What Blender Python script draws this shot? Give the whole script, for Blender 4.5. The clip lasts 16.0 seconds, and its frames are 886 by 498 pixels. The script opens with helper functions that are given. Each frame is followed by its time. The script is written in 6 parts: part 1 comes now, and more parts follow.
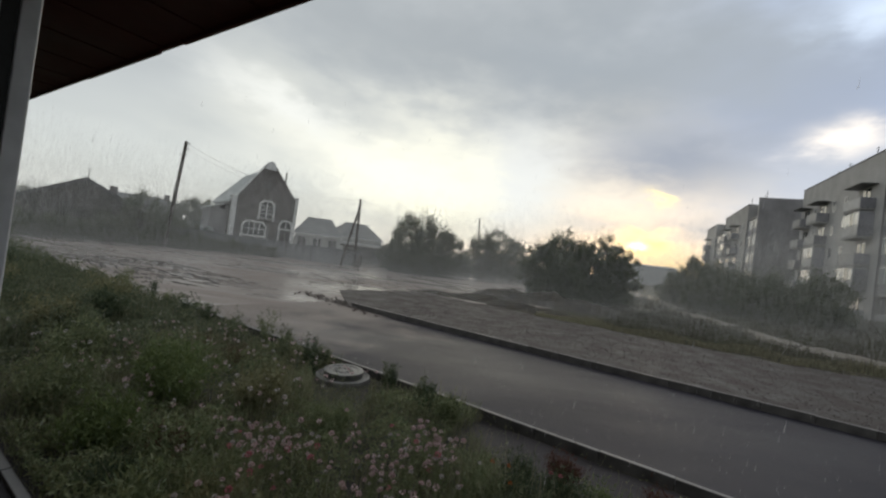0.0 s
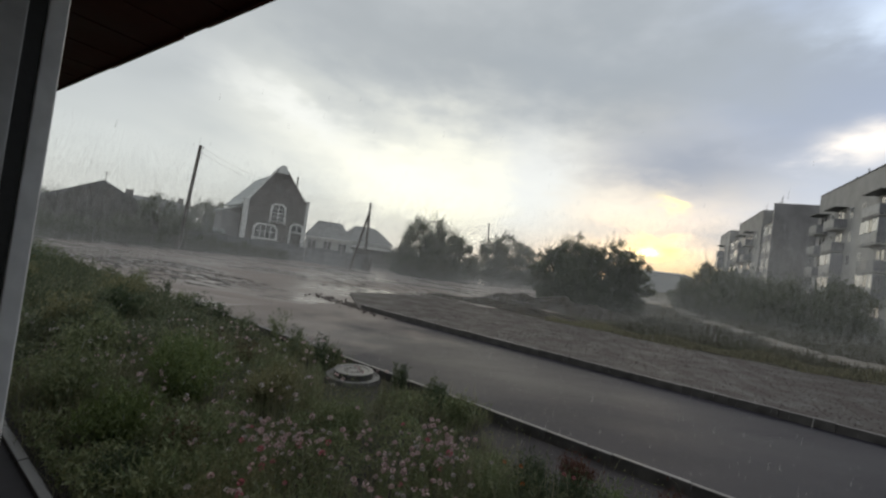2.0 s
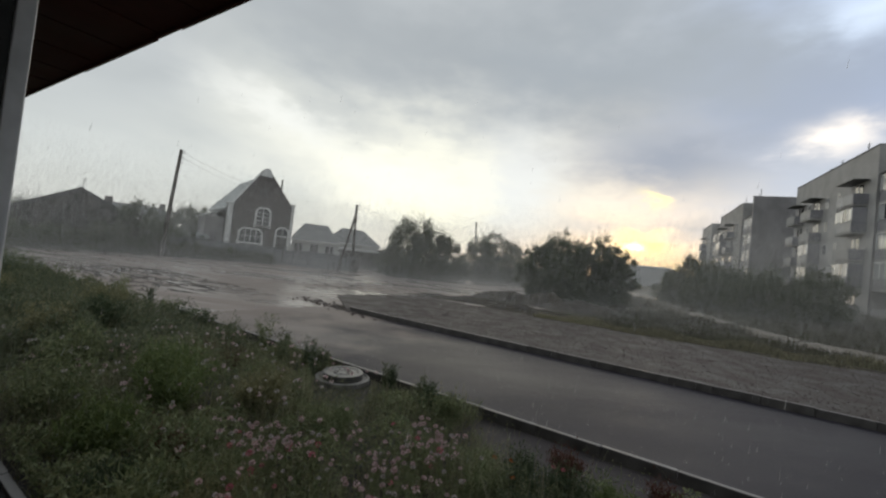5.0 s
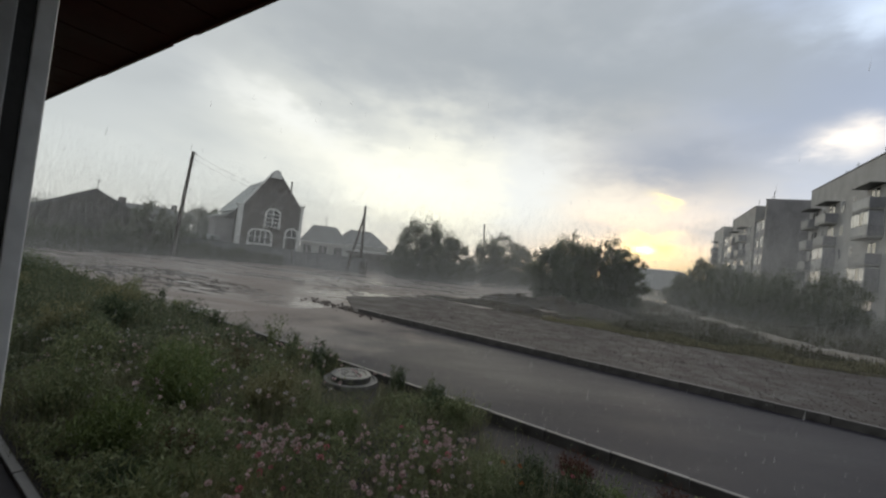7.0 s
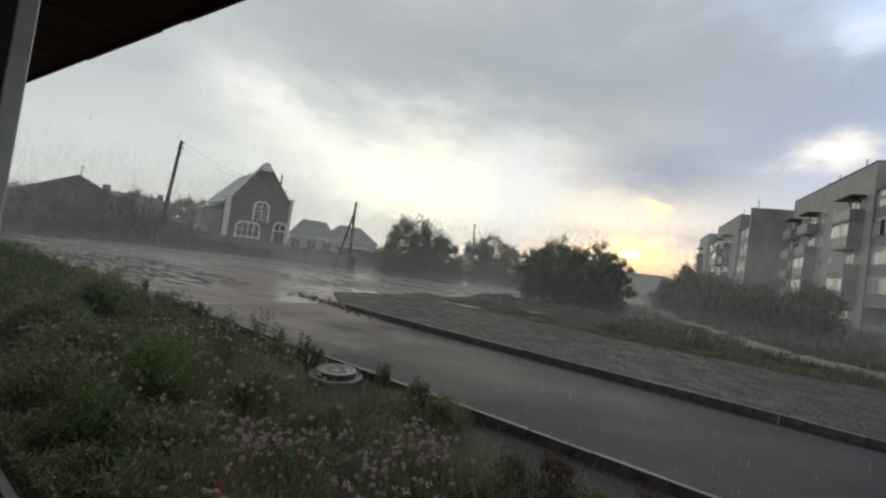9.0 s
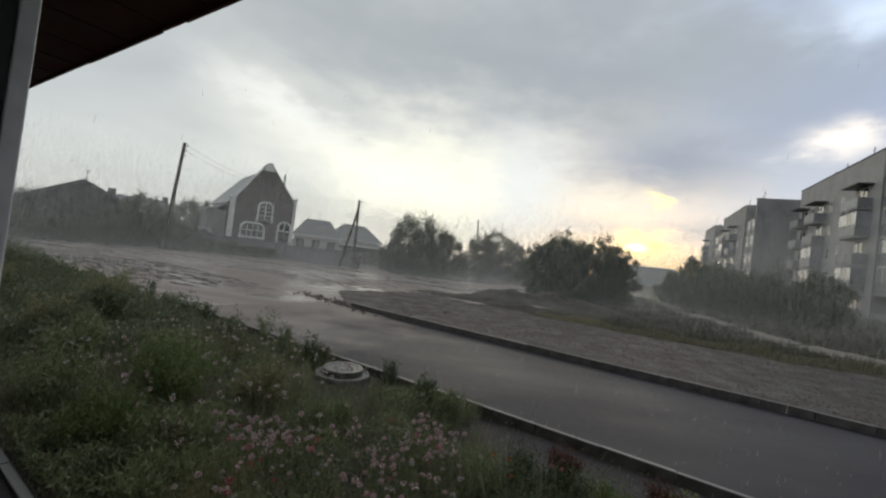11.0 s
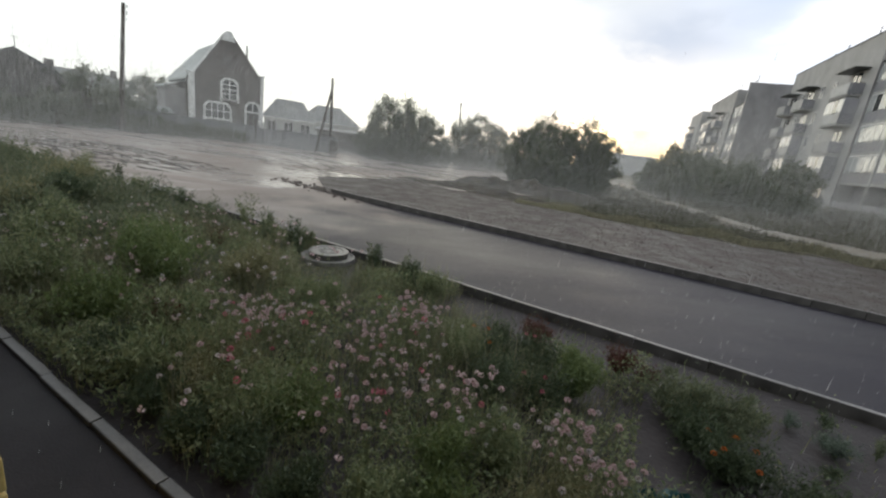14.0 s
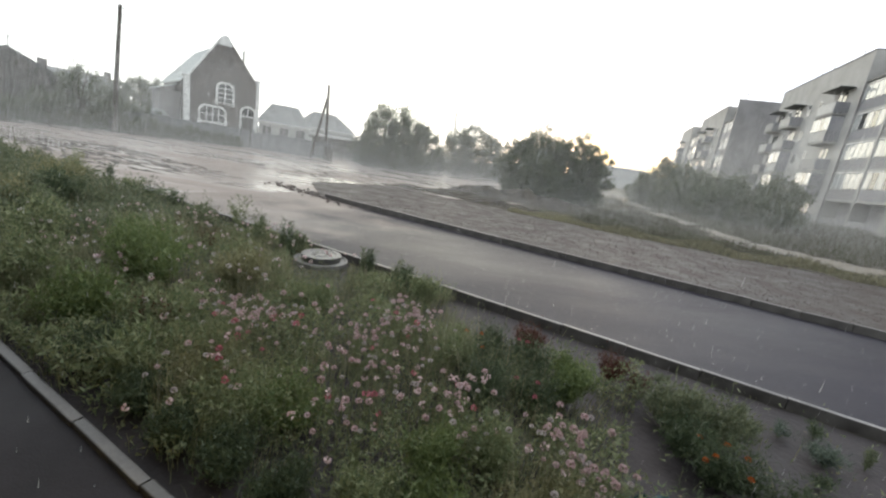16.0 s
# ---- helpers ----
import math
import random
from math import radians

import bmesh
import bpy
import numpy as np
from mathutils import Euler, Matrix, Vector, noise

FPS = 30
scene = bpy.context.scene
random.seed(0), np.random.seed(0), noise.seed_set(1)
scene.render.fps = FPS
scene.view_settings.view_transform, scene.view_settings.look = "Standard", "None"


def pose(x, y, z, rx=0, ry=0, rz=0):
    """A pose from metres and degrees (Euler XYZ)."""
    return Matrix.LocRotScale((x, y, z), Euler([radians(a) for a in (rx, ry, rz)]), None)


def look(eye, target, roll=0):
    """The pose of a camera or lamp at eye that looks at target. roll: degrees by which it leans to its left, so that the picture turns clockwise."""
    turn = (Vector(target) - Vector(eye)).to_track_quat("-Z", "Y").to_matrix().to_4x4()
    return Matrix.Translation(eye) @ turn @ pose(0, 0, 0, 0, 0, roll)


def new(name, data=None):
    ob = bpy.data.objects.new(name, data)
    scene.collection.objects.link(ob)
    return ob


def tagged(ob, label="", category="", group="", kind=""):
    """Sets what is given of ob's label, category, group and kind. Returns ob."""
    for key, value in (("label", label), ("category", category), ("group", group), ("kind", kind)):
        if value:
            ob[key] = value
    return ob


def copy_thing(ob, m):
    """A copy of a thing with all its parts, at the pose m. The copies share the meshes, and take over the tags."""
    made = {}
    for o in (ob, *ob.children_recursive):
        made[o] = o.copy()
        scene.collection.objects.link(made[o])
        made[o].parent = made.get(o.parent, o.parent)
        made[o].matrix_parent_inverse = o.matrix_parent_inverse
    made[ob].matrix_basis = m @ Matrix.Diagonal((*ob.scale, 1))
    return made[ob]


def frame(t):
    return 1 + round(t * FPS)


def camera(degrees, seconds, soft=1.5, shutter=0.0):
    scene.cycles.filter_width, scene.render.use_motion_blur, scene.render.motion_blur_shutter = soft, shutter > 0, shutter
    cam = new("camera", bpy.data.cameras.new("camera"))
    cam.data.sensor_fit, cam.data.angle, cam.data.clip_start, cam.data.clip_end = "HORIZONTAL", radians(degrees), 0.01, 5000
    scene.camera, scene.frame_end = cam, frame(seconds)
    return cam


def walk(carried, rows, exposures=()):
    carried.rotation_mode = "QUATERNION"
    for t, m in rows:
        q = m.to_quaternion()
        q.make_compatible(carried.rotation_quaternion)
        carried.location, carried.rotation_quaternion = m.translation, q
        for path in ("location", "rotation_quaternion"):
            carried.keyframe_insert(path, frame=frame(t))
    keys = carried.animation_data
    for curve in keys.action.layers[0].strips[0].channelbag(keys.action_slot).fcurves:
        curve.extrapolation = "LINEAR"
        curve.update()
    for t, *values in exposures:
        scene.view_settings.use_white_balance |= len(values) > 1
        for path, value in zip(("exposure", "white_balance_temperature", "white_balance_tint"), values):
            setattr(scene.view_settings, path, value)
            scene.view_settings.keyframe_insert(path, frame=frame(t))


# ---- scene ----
cam = camera(95.0, 16.0, soft=2.3)
PATH = [
    (0, (0.133, -1.019, 2.754), (0.116, 0.98, 2.784), 7.4),
    (0.5, (0.093, -0.995, 2.711), (-0.007, 1.002, 2.753), 6.8),
    (1, (0.104, -0.998, 2.671), (0.036, 1.001, 2.685), 7.6),
    (1.5, (0.156, -1.035, 2.631), (0.209, 0.964, 2.663), 8.1),
    (2, (0.103, -0.999, 2.659), (0.039, 0.999, 2.707), 7.8),
    (2.5, (0.136, -1.021, 2.644), (0.139, 0.979, 2.683), 7.5),
    (3, (0.15, -1.014, 2.648), (0.221, 0.984, 2.693), 7.4),
    (3.5, (0.153, -1.01, 2.639), (0.273, 0.987, 2.675), 7.7),
    (4, (0.153, -1.014, 2.642), (0.243, 0.983, 2.68), 7.2),
    (4.5, (0.151, -1.031, 2.644), (0.174, 0.969, 2.695), 6.7),
    (5, (0.137, -1.024, 2.645), (0.131, 0.975, 2.7), 6.3),
    (7.5, (0.118, -1.011, 2.66), (0.07, 0.988, 2.72), 6.7),
    (8, (0.128, -1.017, 2.648), (0.107, 0.982, 2.706), 6.9),
    (8.5, (0.134, -1.02, 2.653), (0.131, 0.979, 2.708), 7.1),
    (9, (0.127, -1.015, 2.655), (0.133, 0.984, 2.714), 8.3),
    (11.5, (0.133, -1.018, 2.648), (0.119, 0.982, 2.686), 7.1),
    (12, (0.148, -1.035, 2.65), (0.116, 0.964, 2.668), 8.0),
    (12.5, (0.141, -0.991, 2.621), (0.234, 1.003, 2.515), 6.7),
    (13, (0.115, -0.979, 2.603), (0.242, 1.0, 2.341), 6.3),
    (13.5, (0.112, -0.979, 2.581), (0.277, 0.977, 2.196), 7.5),
    (14, (0.093, -0.977, 2.576), (0.242, 0.957, 2.09), 7.9),
    (14.5, (0.087, -0.962, 2.55), (0.253, 0.961, 2.025), 8.6),
    (15, (0.08, -0.955, 2.511), (0.272, 0.961, 1.971), 9.9),
    (15.5, (0.083, -0.959, 2.498), (0.262, 0.973, 2.013), 10.6),
    (16, (0.088, -0.978, 2.51), (0.266, 0.965, 2.07), 9.1),
]
EXPOSURES = [(0.0, 0.0), (12.5, 0.0), (13.2, 0.05), (13.6, 0.28), (14.0, 0.78), (14.5, 1.3), (15.0, 1.42), (16.0, 1.4)]
walk(cam, [(t, look(e, g, r)) for t, e, g, r in PATH], EXPOSURES)

# ---- world, sun ----
SUN_AZ, SUN_EL = 24.9, 4.3          # degrees from +y towards +x, and above the horizon
world = bpy.data.worlds.new("sky")
scene.world = world
world.use_nodes = True
SKY_GAIN = 1.60


def build_sky():
    nt = world.node_tree
    nt.nodes.clear()
    N, L = nt.nodes.new, nt.links.new

    def math_node(op, a, b=None, c=None, clamp=False):
        n = N("ShaderNodeMath")
        n.operation, n.use_clamp = op, clamp
        for i, v in enumerate((a, b, c)):
            if v is None:
                continue
            if isinstance(v, (int, float)):
                n.inputs[i].default_value = v
            else:
                L(v, n.inputs[i])
        return n.outputs[0]

    tc = N("ShaderNodeTexCoord")
    sep = N("ShaderNodeSeparateXYZ")
    L(tc.outputs["Generated"], sep.inputs[0])
    x, y, z = sep.outputs
    az = math_node("MULTIPLY", math_node("ARCTAN2", x, y), 180 / math.pi)
    el = math_node("MULTIPLY", math_node("ARCSINE", z), 180 / math.pi)

    def noise_tex(scale, detail, rough, stretch=(1, 1, 2.2), shift=0.0, distort=0.0):
        mp = N("ShaderNodeMapping")
        mp.inputs["Scale"].default_value = stretch
        mp.inputs["Location"].default_value = (shift, shift * 0.7, -shift)
        L(tc.outputs["Generated"], mp.inputs[0])
        n = N("ShaderNodeTexNoise")
        n.inputs["Scale"].default_value = scale
        n.inputs["Detail"].default_value = detail
        n.inputs["Roughness"].default_value = rough
        n.inputs["Distortion"].default_value = distort
        L(mp.outputs[0], n.inputs["Vector"])
        return n.outputs["Fac"]

    n1 = noise_tex(3.2, 3, 0.45, shift=1.3, distort=0.3)
    n2 = noise_tex(5.0, 4, 0.45, shift=4.1)
    n3 = noise_tex(15.0, 5, 0.5, shift=7.7)
    # warped directions, so that the cloud edges are ragged
    waz = math_node("ADD", az, math_node("MULTIPLY", math_node("SUBTRACT", n1, 0.5), 22.0))
    waz = math_node("ADD", waz, math_node("MULTIPLY", math_node("SUBTRACT", n3, 0.5), 6.0))
    wel = math_node("ADD", el, math_node("MULTIPLY", math_node("SUBTRACT", n2, 0.5), 14.0))
    wel = math_node("ADD", wel, math_node("MULTIPLY", math_node("SUBTRACT", n3, 0.5), 5.0))
    maz = math_node("ADD", az, math_node("MULTIPLY", math_node("SUBTRACT", n3, 0.5), 7.0))
    mel = math_node("ADD", el, math_node("MULTIPLY", math_node("SUBTRACT", n3, 0.5), 3.5))

    def blob(a, e, sa, se, warped=True, tilt=0.0):
        da = math_node("SUBTRACT", {True: waz, False: az, 1.5: maz}[warped], a)
        de = math_node("SUBTRACT", {True: wel, False: el, 1.5: mel}[warped], e)
        if tilt:
            de = math_node("SUBTRACT", de, math_node("MULTIPLY", da, tilt))
        da, de = math_node("DIVIDE", da, sa), math_node("DIVIDE", de, se)
        s = math_node("ADD", math_node("MULTIPLY", da, da), math_node("MULTIPLY", de, de))
        return math_node("EXPONENT", math_node("MULTIPLY", s, -1.0))

    def mixed(fac, a, b):
        m = N("ShaderNodeMix")
        m.data_type = "RGBA"
        if isinstance(fac, (int, float)):
            m.inputs[0].default_value = fac
        else:
            L(fac, m.inputs[0])
        for v, sock in ((a, m.inputs[6]), (b, m.inputs[7])):
            if isinstance(v, tuple):
                sock.default_value = (*v, 1)
            else:
                L(v, sock)
        return m.outputs[2]

    nishita = N("ShaderNodeTexSky")
    nishita.sky_type, nishita.sun_disc = "NISHITA", False
    nishita.sun_elevation, nishita.sun_rotation = radians(SUN_EL), radians(SUN_AZ)
    clear = N("ShaderNodeVectorMath")
    clear.operation = "SCALE"
    clear.inputs["Scale"].default_value = 0.10
    L(nishita.outputs[0], clear.inputs[0])

    # overcast deck: grey, a little lighter towards the horizon, in soft masses
    mass = math_node("MULTIPLY_ADD", n1, 1.1, math_node("MULTIPLY_ADD", n2, 0.7, -0.42), clamp=True)
    deck = mixed(mass, (0.25, 0.268, 0.285), (0.42, 0.44, 0.455))
    low = math_node("EXPONENT", math_node("MULTIPLY", math_node("MAXIMUM", el, 0.0), -0.075))
    deck = mixed(math_node("MULTIPLY", low, 0.9), deck, (0.55, 0.575, 0.56))
    col = mixed(0.15, deck, clear.outputs[0])
    # blue-grey masses and the thinner blue part
    col = mixed(math_node("MULTIPLY", blob(60, 30, 24, 26), 0.85), col, (0.36, 0.47, 0.70))
    col = mixed(math_node("MULTIPLY", blob(42, 21, 16, 8), 0.75), col, (0.24, 0.28, 0.37))
    col = mixed(math_node("MULTIPLY", blob(27.5, 15.2, 9.5, 3.6, 1.5), 0.85), col, (0.215, 0.245, 0.30))
    col = mixed(math_node("MULTIPLY", blob(8, 27, 38, 7.5), 0.75), col, (0.235, 0.258, 0.275))
    col = mixed(math_node("MULTIPLY", blob(-24, 19, 11, 4.5, tilt=-0.5), 0.5), col, (0.40, 0.42, 0.41))
    # bright thin cloud ahead, rain-washed light beside it
    col = mixed(math_node("MULTIPLY", blob(-8, 11, 18, 7.2), 0.97), col, (0.70, 0.695, 0.61))
    col = mixed(math_node("MULTIPLY", blob(-3, 8.5, 10, 6), 0.75), col, (0.78, 0.76, 0.60))
    col = mixed(math_node("MULTIPLY", blob(9.5, 11, 5.5, 8, 1.5), 0.75), col, (0.56, 0.58, 0.58))
    col = mixed(math_node("MULTIPLY", blob(-24, 16.2, 8, 1.9, 1.5, tilt=-0.32), 0.75), col, (0.62, 0.63, 0.60))
    col = mixed(math_node("MULTIPLY", blob(19, 28, 17, 6.5), 0.6), col, (0.245, 0.275, 0.305))
    col = mixed(math_node("MULTIPLY", blob(-14, 17.2, 9, 2.0, 1.5, tilt=-0.3), 0.45), col, (0.42, 0.435, 0.42))
    # gaps near the low sun
    col = mixed(math_node("MULTIPLY", blob(21, 10, 5, 1.6, 1.5), 0.5), col, (0.72, 0.67, 0.56))
    col = mixed(math_node("MULTIPLY", blob(43.0, 16.6, 3.0, 1.7, 1.5, tilt=0.1), 0.95), col, (0.90, 0.82, 0.72))
    col = mixed(math_node("MULTIPLY", blob(45.5, 27.8, 4.5, 2.4, 1.5), 0.6), col, (0.62, 0.72, 0.86))
    col = mixed(math_node("MULTIPLY", blob(29.0, 1.2, 7.5, 2.8, False), 0.85), col, (0.74, 0.56, 0.29))
    col = mixed(math_node("MULTIPLY", blob(26.9, 10.6, 1.5, 0.8, 1.5, tilt=-0.3), 0.85), col, (1.0, 0.84, 0.40))
    col = mixed(math_node("MULTIPLY", blob(24.6, 6.1, 2.2, 0.6, 1.5), 0.8), col, (1.3, 1.02, 0.42))
    col = mixed(math_node("MULTIPLY", blob(33, 7.0, 7.0, 1.0, 1.5), 0.55), col, (0.33, 0.34, 0.36))
    col = mixed(math_node("MULTIPLY", blob(19, 6.5, 5.0, 1.1, 1.5), 0.5), col, (0.42, 0.43, 0.43))
    col = mixed(blob(SUN_AZ, SUN_EL, 2.4, 0.9, 1.5), col, (1.5, 1.1, 0.28))
    col = mixed(math_node("MULTIPLY", blob(SUN_AZ, SUN_EL, 1.1, 0.5, False), 1.0), col, (3.0, 2.6, 1.2))
    # below the horizon
    col = mixed(math_node("MULTIPLY", el, -0.5, clamp=True), col, (0.16, 0.16, 0.14))
    bg = N("ShaderNodeBackground")
    bg.inputs["Strength"].default_value = SKY_GAIN
    L(col, bg.inputs["Color"])
    out = N("ShaderNodeOutputWorld")
    L(bg.outputs[0], out.inputs["Surface"])


build_sky()
sun = new("sun", bpy.data.lights.new("sun", "SUN"))
sun.data.energy, sun.data.angle, sun.data.color = 0.5, radians(70), (1.0, 0.86, 0.62)
a, e = radians(SUN_AZ), radians(SUN_EL + 22)
sun.matrix_world = look((0, 0, 0), (-math.sin(a) * math.cos(e), -math.cos(a) * math.cos(e), -math.sin(e)))


# ---- materials ----
def surf(name, c1, c2, scale=2.0, rough=(0.6, 0.85), bump=0.25, fine=30.0, metal=0.0, vary=0.12, depth=0.01,
         contrast=(0.35, 0.65), island=False, tint2=None, spec=0.5, stretch=(1, 1, 1)):
    """Two scales of noise over colour, roughness and relief; object to object it varies a little."""
    m = bpy.data.materials.new(name)
    m.use_nodes = True
    nt = m.node_tree
    N, L = nt.nodes.new, nt.links.new
    p = nt.nodes["Principled BSDF"]
    tc, mp = N("ShaderNodeTexCoord"), N("ShaderNodeMapping")
    mp.inputs["Scale"].default_value = stretch
    L(tc.outputs["Object"], mp.inputs[0])

    def noise_tex(s, d):
        n = N("ShaderNodeTexNoise")
        n.inputs["Scale"].default_value, n.inputs["Detail"].default_value = s, d
        L(mp.outputs[0], n.inputs["Vector"])
        return n.outputs["Fac"]

    big, small = noise_tex(scale, 5), noise_tex(fine, 4)
    ramp = N("ShaderNodeValToRGB")
    ramp.color_ramp.elements[0].position, ramp.color_ramp.elements[1].position = contrast
    ramp.color_ramp.elements[0].color, ramp.color_ramp.elements[1].color = (*c1, 1), (*c2, 1)
    if tint2:
        el = ramp.color_ramp.elements.new(sum(contrast) / 2)
        el.color = (*tint2, 1)
    L(big, ramp.inputs[0])
    vmap = N("ShaderNodeMapRange")
    vmap.inputs["To Min"].default_value, vmap.inputs["To Max"].default_value = 0.72, 1.28
    L(small, vmap.inputs["Value"])
    if island:
        rnd = N("ShaderNodeNewGeometry").outputs["Random Per Island"]
    else:
        rnd = N("ShaderNodeObjectInfo").outputs["Random"]
    rmap = N("ShaderNodeMapRange")
    rmap.inputs["To Min"].default_value, rmap.inputs["To Max"].default_value = 1 - vary, 1 + vary
    L(rnd, rmap.inputs["Value"])
    mul = N("ShaderNodeMath")
    mul.operation = "MULTIPLY"
    L(vmap.outputs[0], mul.inputs[0])
    L(rmap.outputs[0], mul.inputs[1])
    sc = N("ShaderNodeVectorMath")
    sc.operation = "SCALE"
    L(ramp.outputs[0], sc.inputs[0])
    L(mul.outputs[0], sc.inputs["Scale"])
    L(sc.outputs[0], p.inputs["Base Color"])
    rr = N("ShaderNodeMapRange")
    rr.inputs["From Min"].default_value, rr.inputs["From Max"].default_value = 0.35, 0.65
    rr.inputs["To Min"].default_value, rr.inputs["To Max"].default_value = rough
    L(big, rr.inputs["Value"])
    L(rr.outputs[0], p.inputs["Roughness"])
    p.inputs["Metallic"].default_value = metal
    p.inputs["Specular IOR Level"].default_value = spec
    if bump:
        b = N("ShaderNodeBump")
        b.inputs["Strength"].default_value, b.inputs["Distance"].default_value = bump, depth
        L(small, b.inputs["Height"])
        L(b.outputs[0], p.inputs["Normal"])
    return m


def leafy(name, c1, c2, rough=0.55, through_light=0.35):
    """Leaf surface: varies from leaf to leaf, lets some light through; greens are dulled a little."""
    if c1[1] > c1[0]:
        c1, c2 = [(c[0] * 1.05, c[1] * 1.0, c[2] * 1.42) for c in (c1, c2)]
    m = bpy.data.materials.new(name)
    m.use_nodes = True
    nt = m.node_tree
    N, L = nt.nodes.new, nt.links.new
    p, out = nt.nodes["Principled BSDF"], nt.nodes["Material Output"]
    rnd = N("ShaderNodeNewGeometry").outputs["Random Per Island"]
    ramp = N("ShaderNodeValToRGB")
    ramp.color_ramp.elements[0].color, ramp.color_ramp.elements[1].color = (*c1, 1), (*c2, 1)
    L(rnd, ramp.inputs[0])
    L(ramp.outputs[0], p.inputs["Base Color"])
    p.inputs["Roughness"].default_value = rough
    p.inputs["Specular IOR Level"].default_value = 0.35
    tr, mix = N("ShaderNodeBsdfTranslucent"), N("ShaderNodeMixShader")
    L(ramp.outputs[0], tr.inputs["Color"])
    mix.inputs[0].default_value = through_light
    L(p.outputs[0], mix.inputs[1])
    L(tr.outputs[0], mix.inputs[2])
    L(mix.outputs[0], out.inputs["Surface"])
    return m


def wet(name, dry, damp, water, scale, level, soft, stretch=(1, 1, 1), rough_dry=0.55, rough_wet=0.06, ripple=0.02, grit=45.0):
    """Ground with standing water: where broad noise passes level it is a smooth film, elsewhere damp grit."""
    m = bpy.data.materials.new(name)
    m.use_nodes = True
    nt = m.node_tree
    N, L = nt.nodes.new, nt.links.new
    p = nt.nodes["Principled BSDF"]
    tc, mp = N("ShaderNodeTexCoord"), N("ShaderNodeMapping")
    mp.inputs["Scale"].default_value = stretch
    L(tc.outputs["Object"], mp.inputs[0])

    def noise_tex(s, d, v=None, rough=0.55):
        n = N("ShaderNodeTexNoise")
        n.inputs["Scale"].default_value, n.inputs["Detail"].default_value = s, d
        n.inputs["Roughness"].default_value = rough
        L(v or mp.outputs[0], n.inputs["Vector"])
        return n.outputs["Fac"]

    big, mid, small = noise_tex(scale, 6), noise_tex(scale * 5, 5), noise_tex(grit, 4, tc.outputs["Object"])
    film = N("ShaderNodeMapRange")
    film.interpolation_type = "SMOOTHSTEP"
    film.inputs["From Min"].default_value, film.inputs["From Max"].default_value = level - soft, level + soft
    L(big, film.inputs["Value"])
    ground = N("ShaderNodeMix")
    ground.data_type = "RGBA"
    ground.inputs[6].default_value, ground.inputs[7].default_value = (*dry, 1), (*damp, 1)
    mr = N("ShaderNodeMapRange")
    mr.inputs["From Min"].default_value, mr.inputs["From Max"].default_value = 0.35, 0.65
    L(mid, mr.inputs["Value"])
    L(mr.outputs[0], ground.inputs[0])
    fleck = N("ShaderNodeMapRange")
    fleck.inputs["To Min"].default_value, fleck.inputs["To Max"].default_value = 0.65, 1.35
    L(small, fleck.inputs["Value"])
    sc = N("ShaderNodeVectorMath")
    sc.operation = "SCALE"
    L(ground.outputs[2], sc.inputs[0])
    L(fleck.outputs[0], sc.inputs["Scale"])
    col = N("ShaderNodeMix")
    col.data_type = "RGBA"
    L(film.outputs[0], col.inputs[0])
    L(sc.outputs[0], col.inputs[6])
    col.inputs[7].default_value = (*water, 1)
    L(col.outputs[2], p.inputs["Base Color"])
    r = N("ShaderNodeMapRange")
    r.inputs["To Min"].default_value, r.inputs["To Max"].default_value = rough_dry, rough_wet
    L(film.outputs[0], r.inputs["Value"])
    L(r.outputs[0], p.inputs["Roughness"])
    h = N("ShaderNodeMapRange")
    h.inputs["To Min"].default_value, h.inputs["To Max"].default_value = 1.0, ripple
    L(film.outputs[0], h.inputs["Value"])
    hh = N("ShaderNodeMath")
    hh.operation = "MULTIPLY"
    L(small, hh.inputs[0])
    L(h.outputs[0], hh.inputs[1])
    b = N("ShaderNodeBump")
    b.inputs["Strength"].default_value, b.inputs["Distance"].default_value = 0.5, 0.012
    L(hh.outputs[0], b.inputs["Height"])
    L(b.outputs[0], p.inputs["Normal"])
    return m


M_SOIL = surf("wet soil and grass", (0.030, 0.026, 0.018), (0.055, 0.062, 0.030), 0.5, (0.6, 0.9), 0.6, 14, depth=0.03, tint2=(0.055, 0.052, 0.032), spec=0.12)
M_BED = surf("wet garden soil", (0.026, 0.022, 0.023), (0.064, 0.056, 0.058), 1.3, (0.55, 0.85), 0.7, 18, depth=0.025, spec=0.25)
M_ROAD = wet("wet asphalt", (0.023, 0.0200, 0.031), (0.015, 0.0130, 0.021), (0.0135, 0.0118, 0.0185), 0.16, 0.53, 0.14, (0.35, 1, 1), 0.6, 0.36, 0.3, 60)
M_ROAD.node_tree.nodes["Principled BSDF"].inputs["Specular IOR Level"].default_value = 0.24


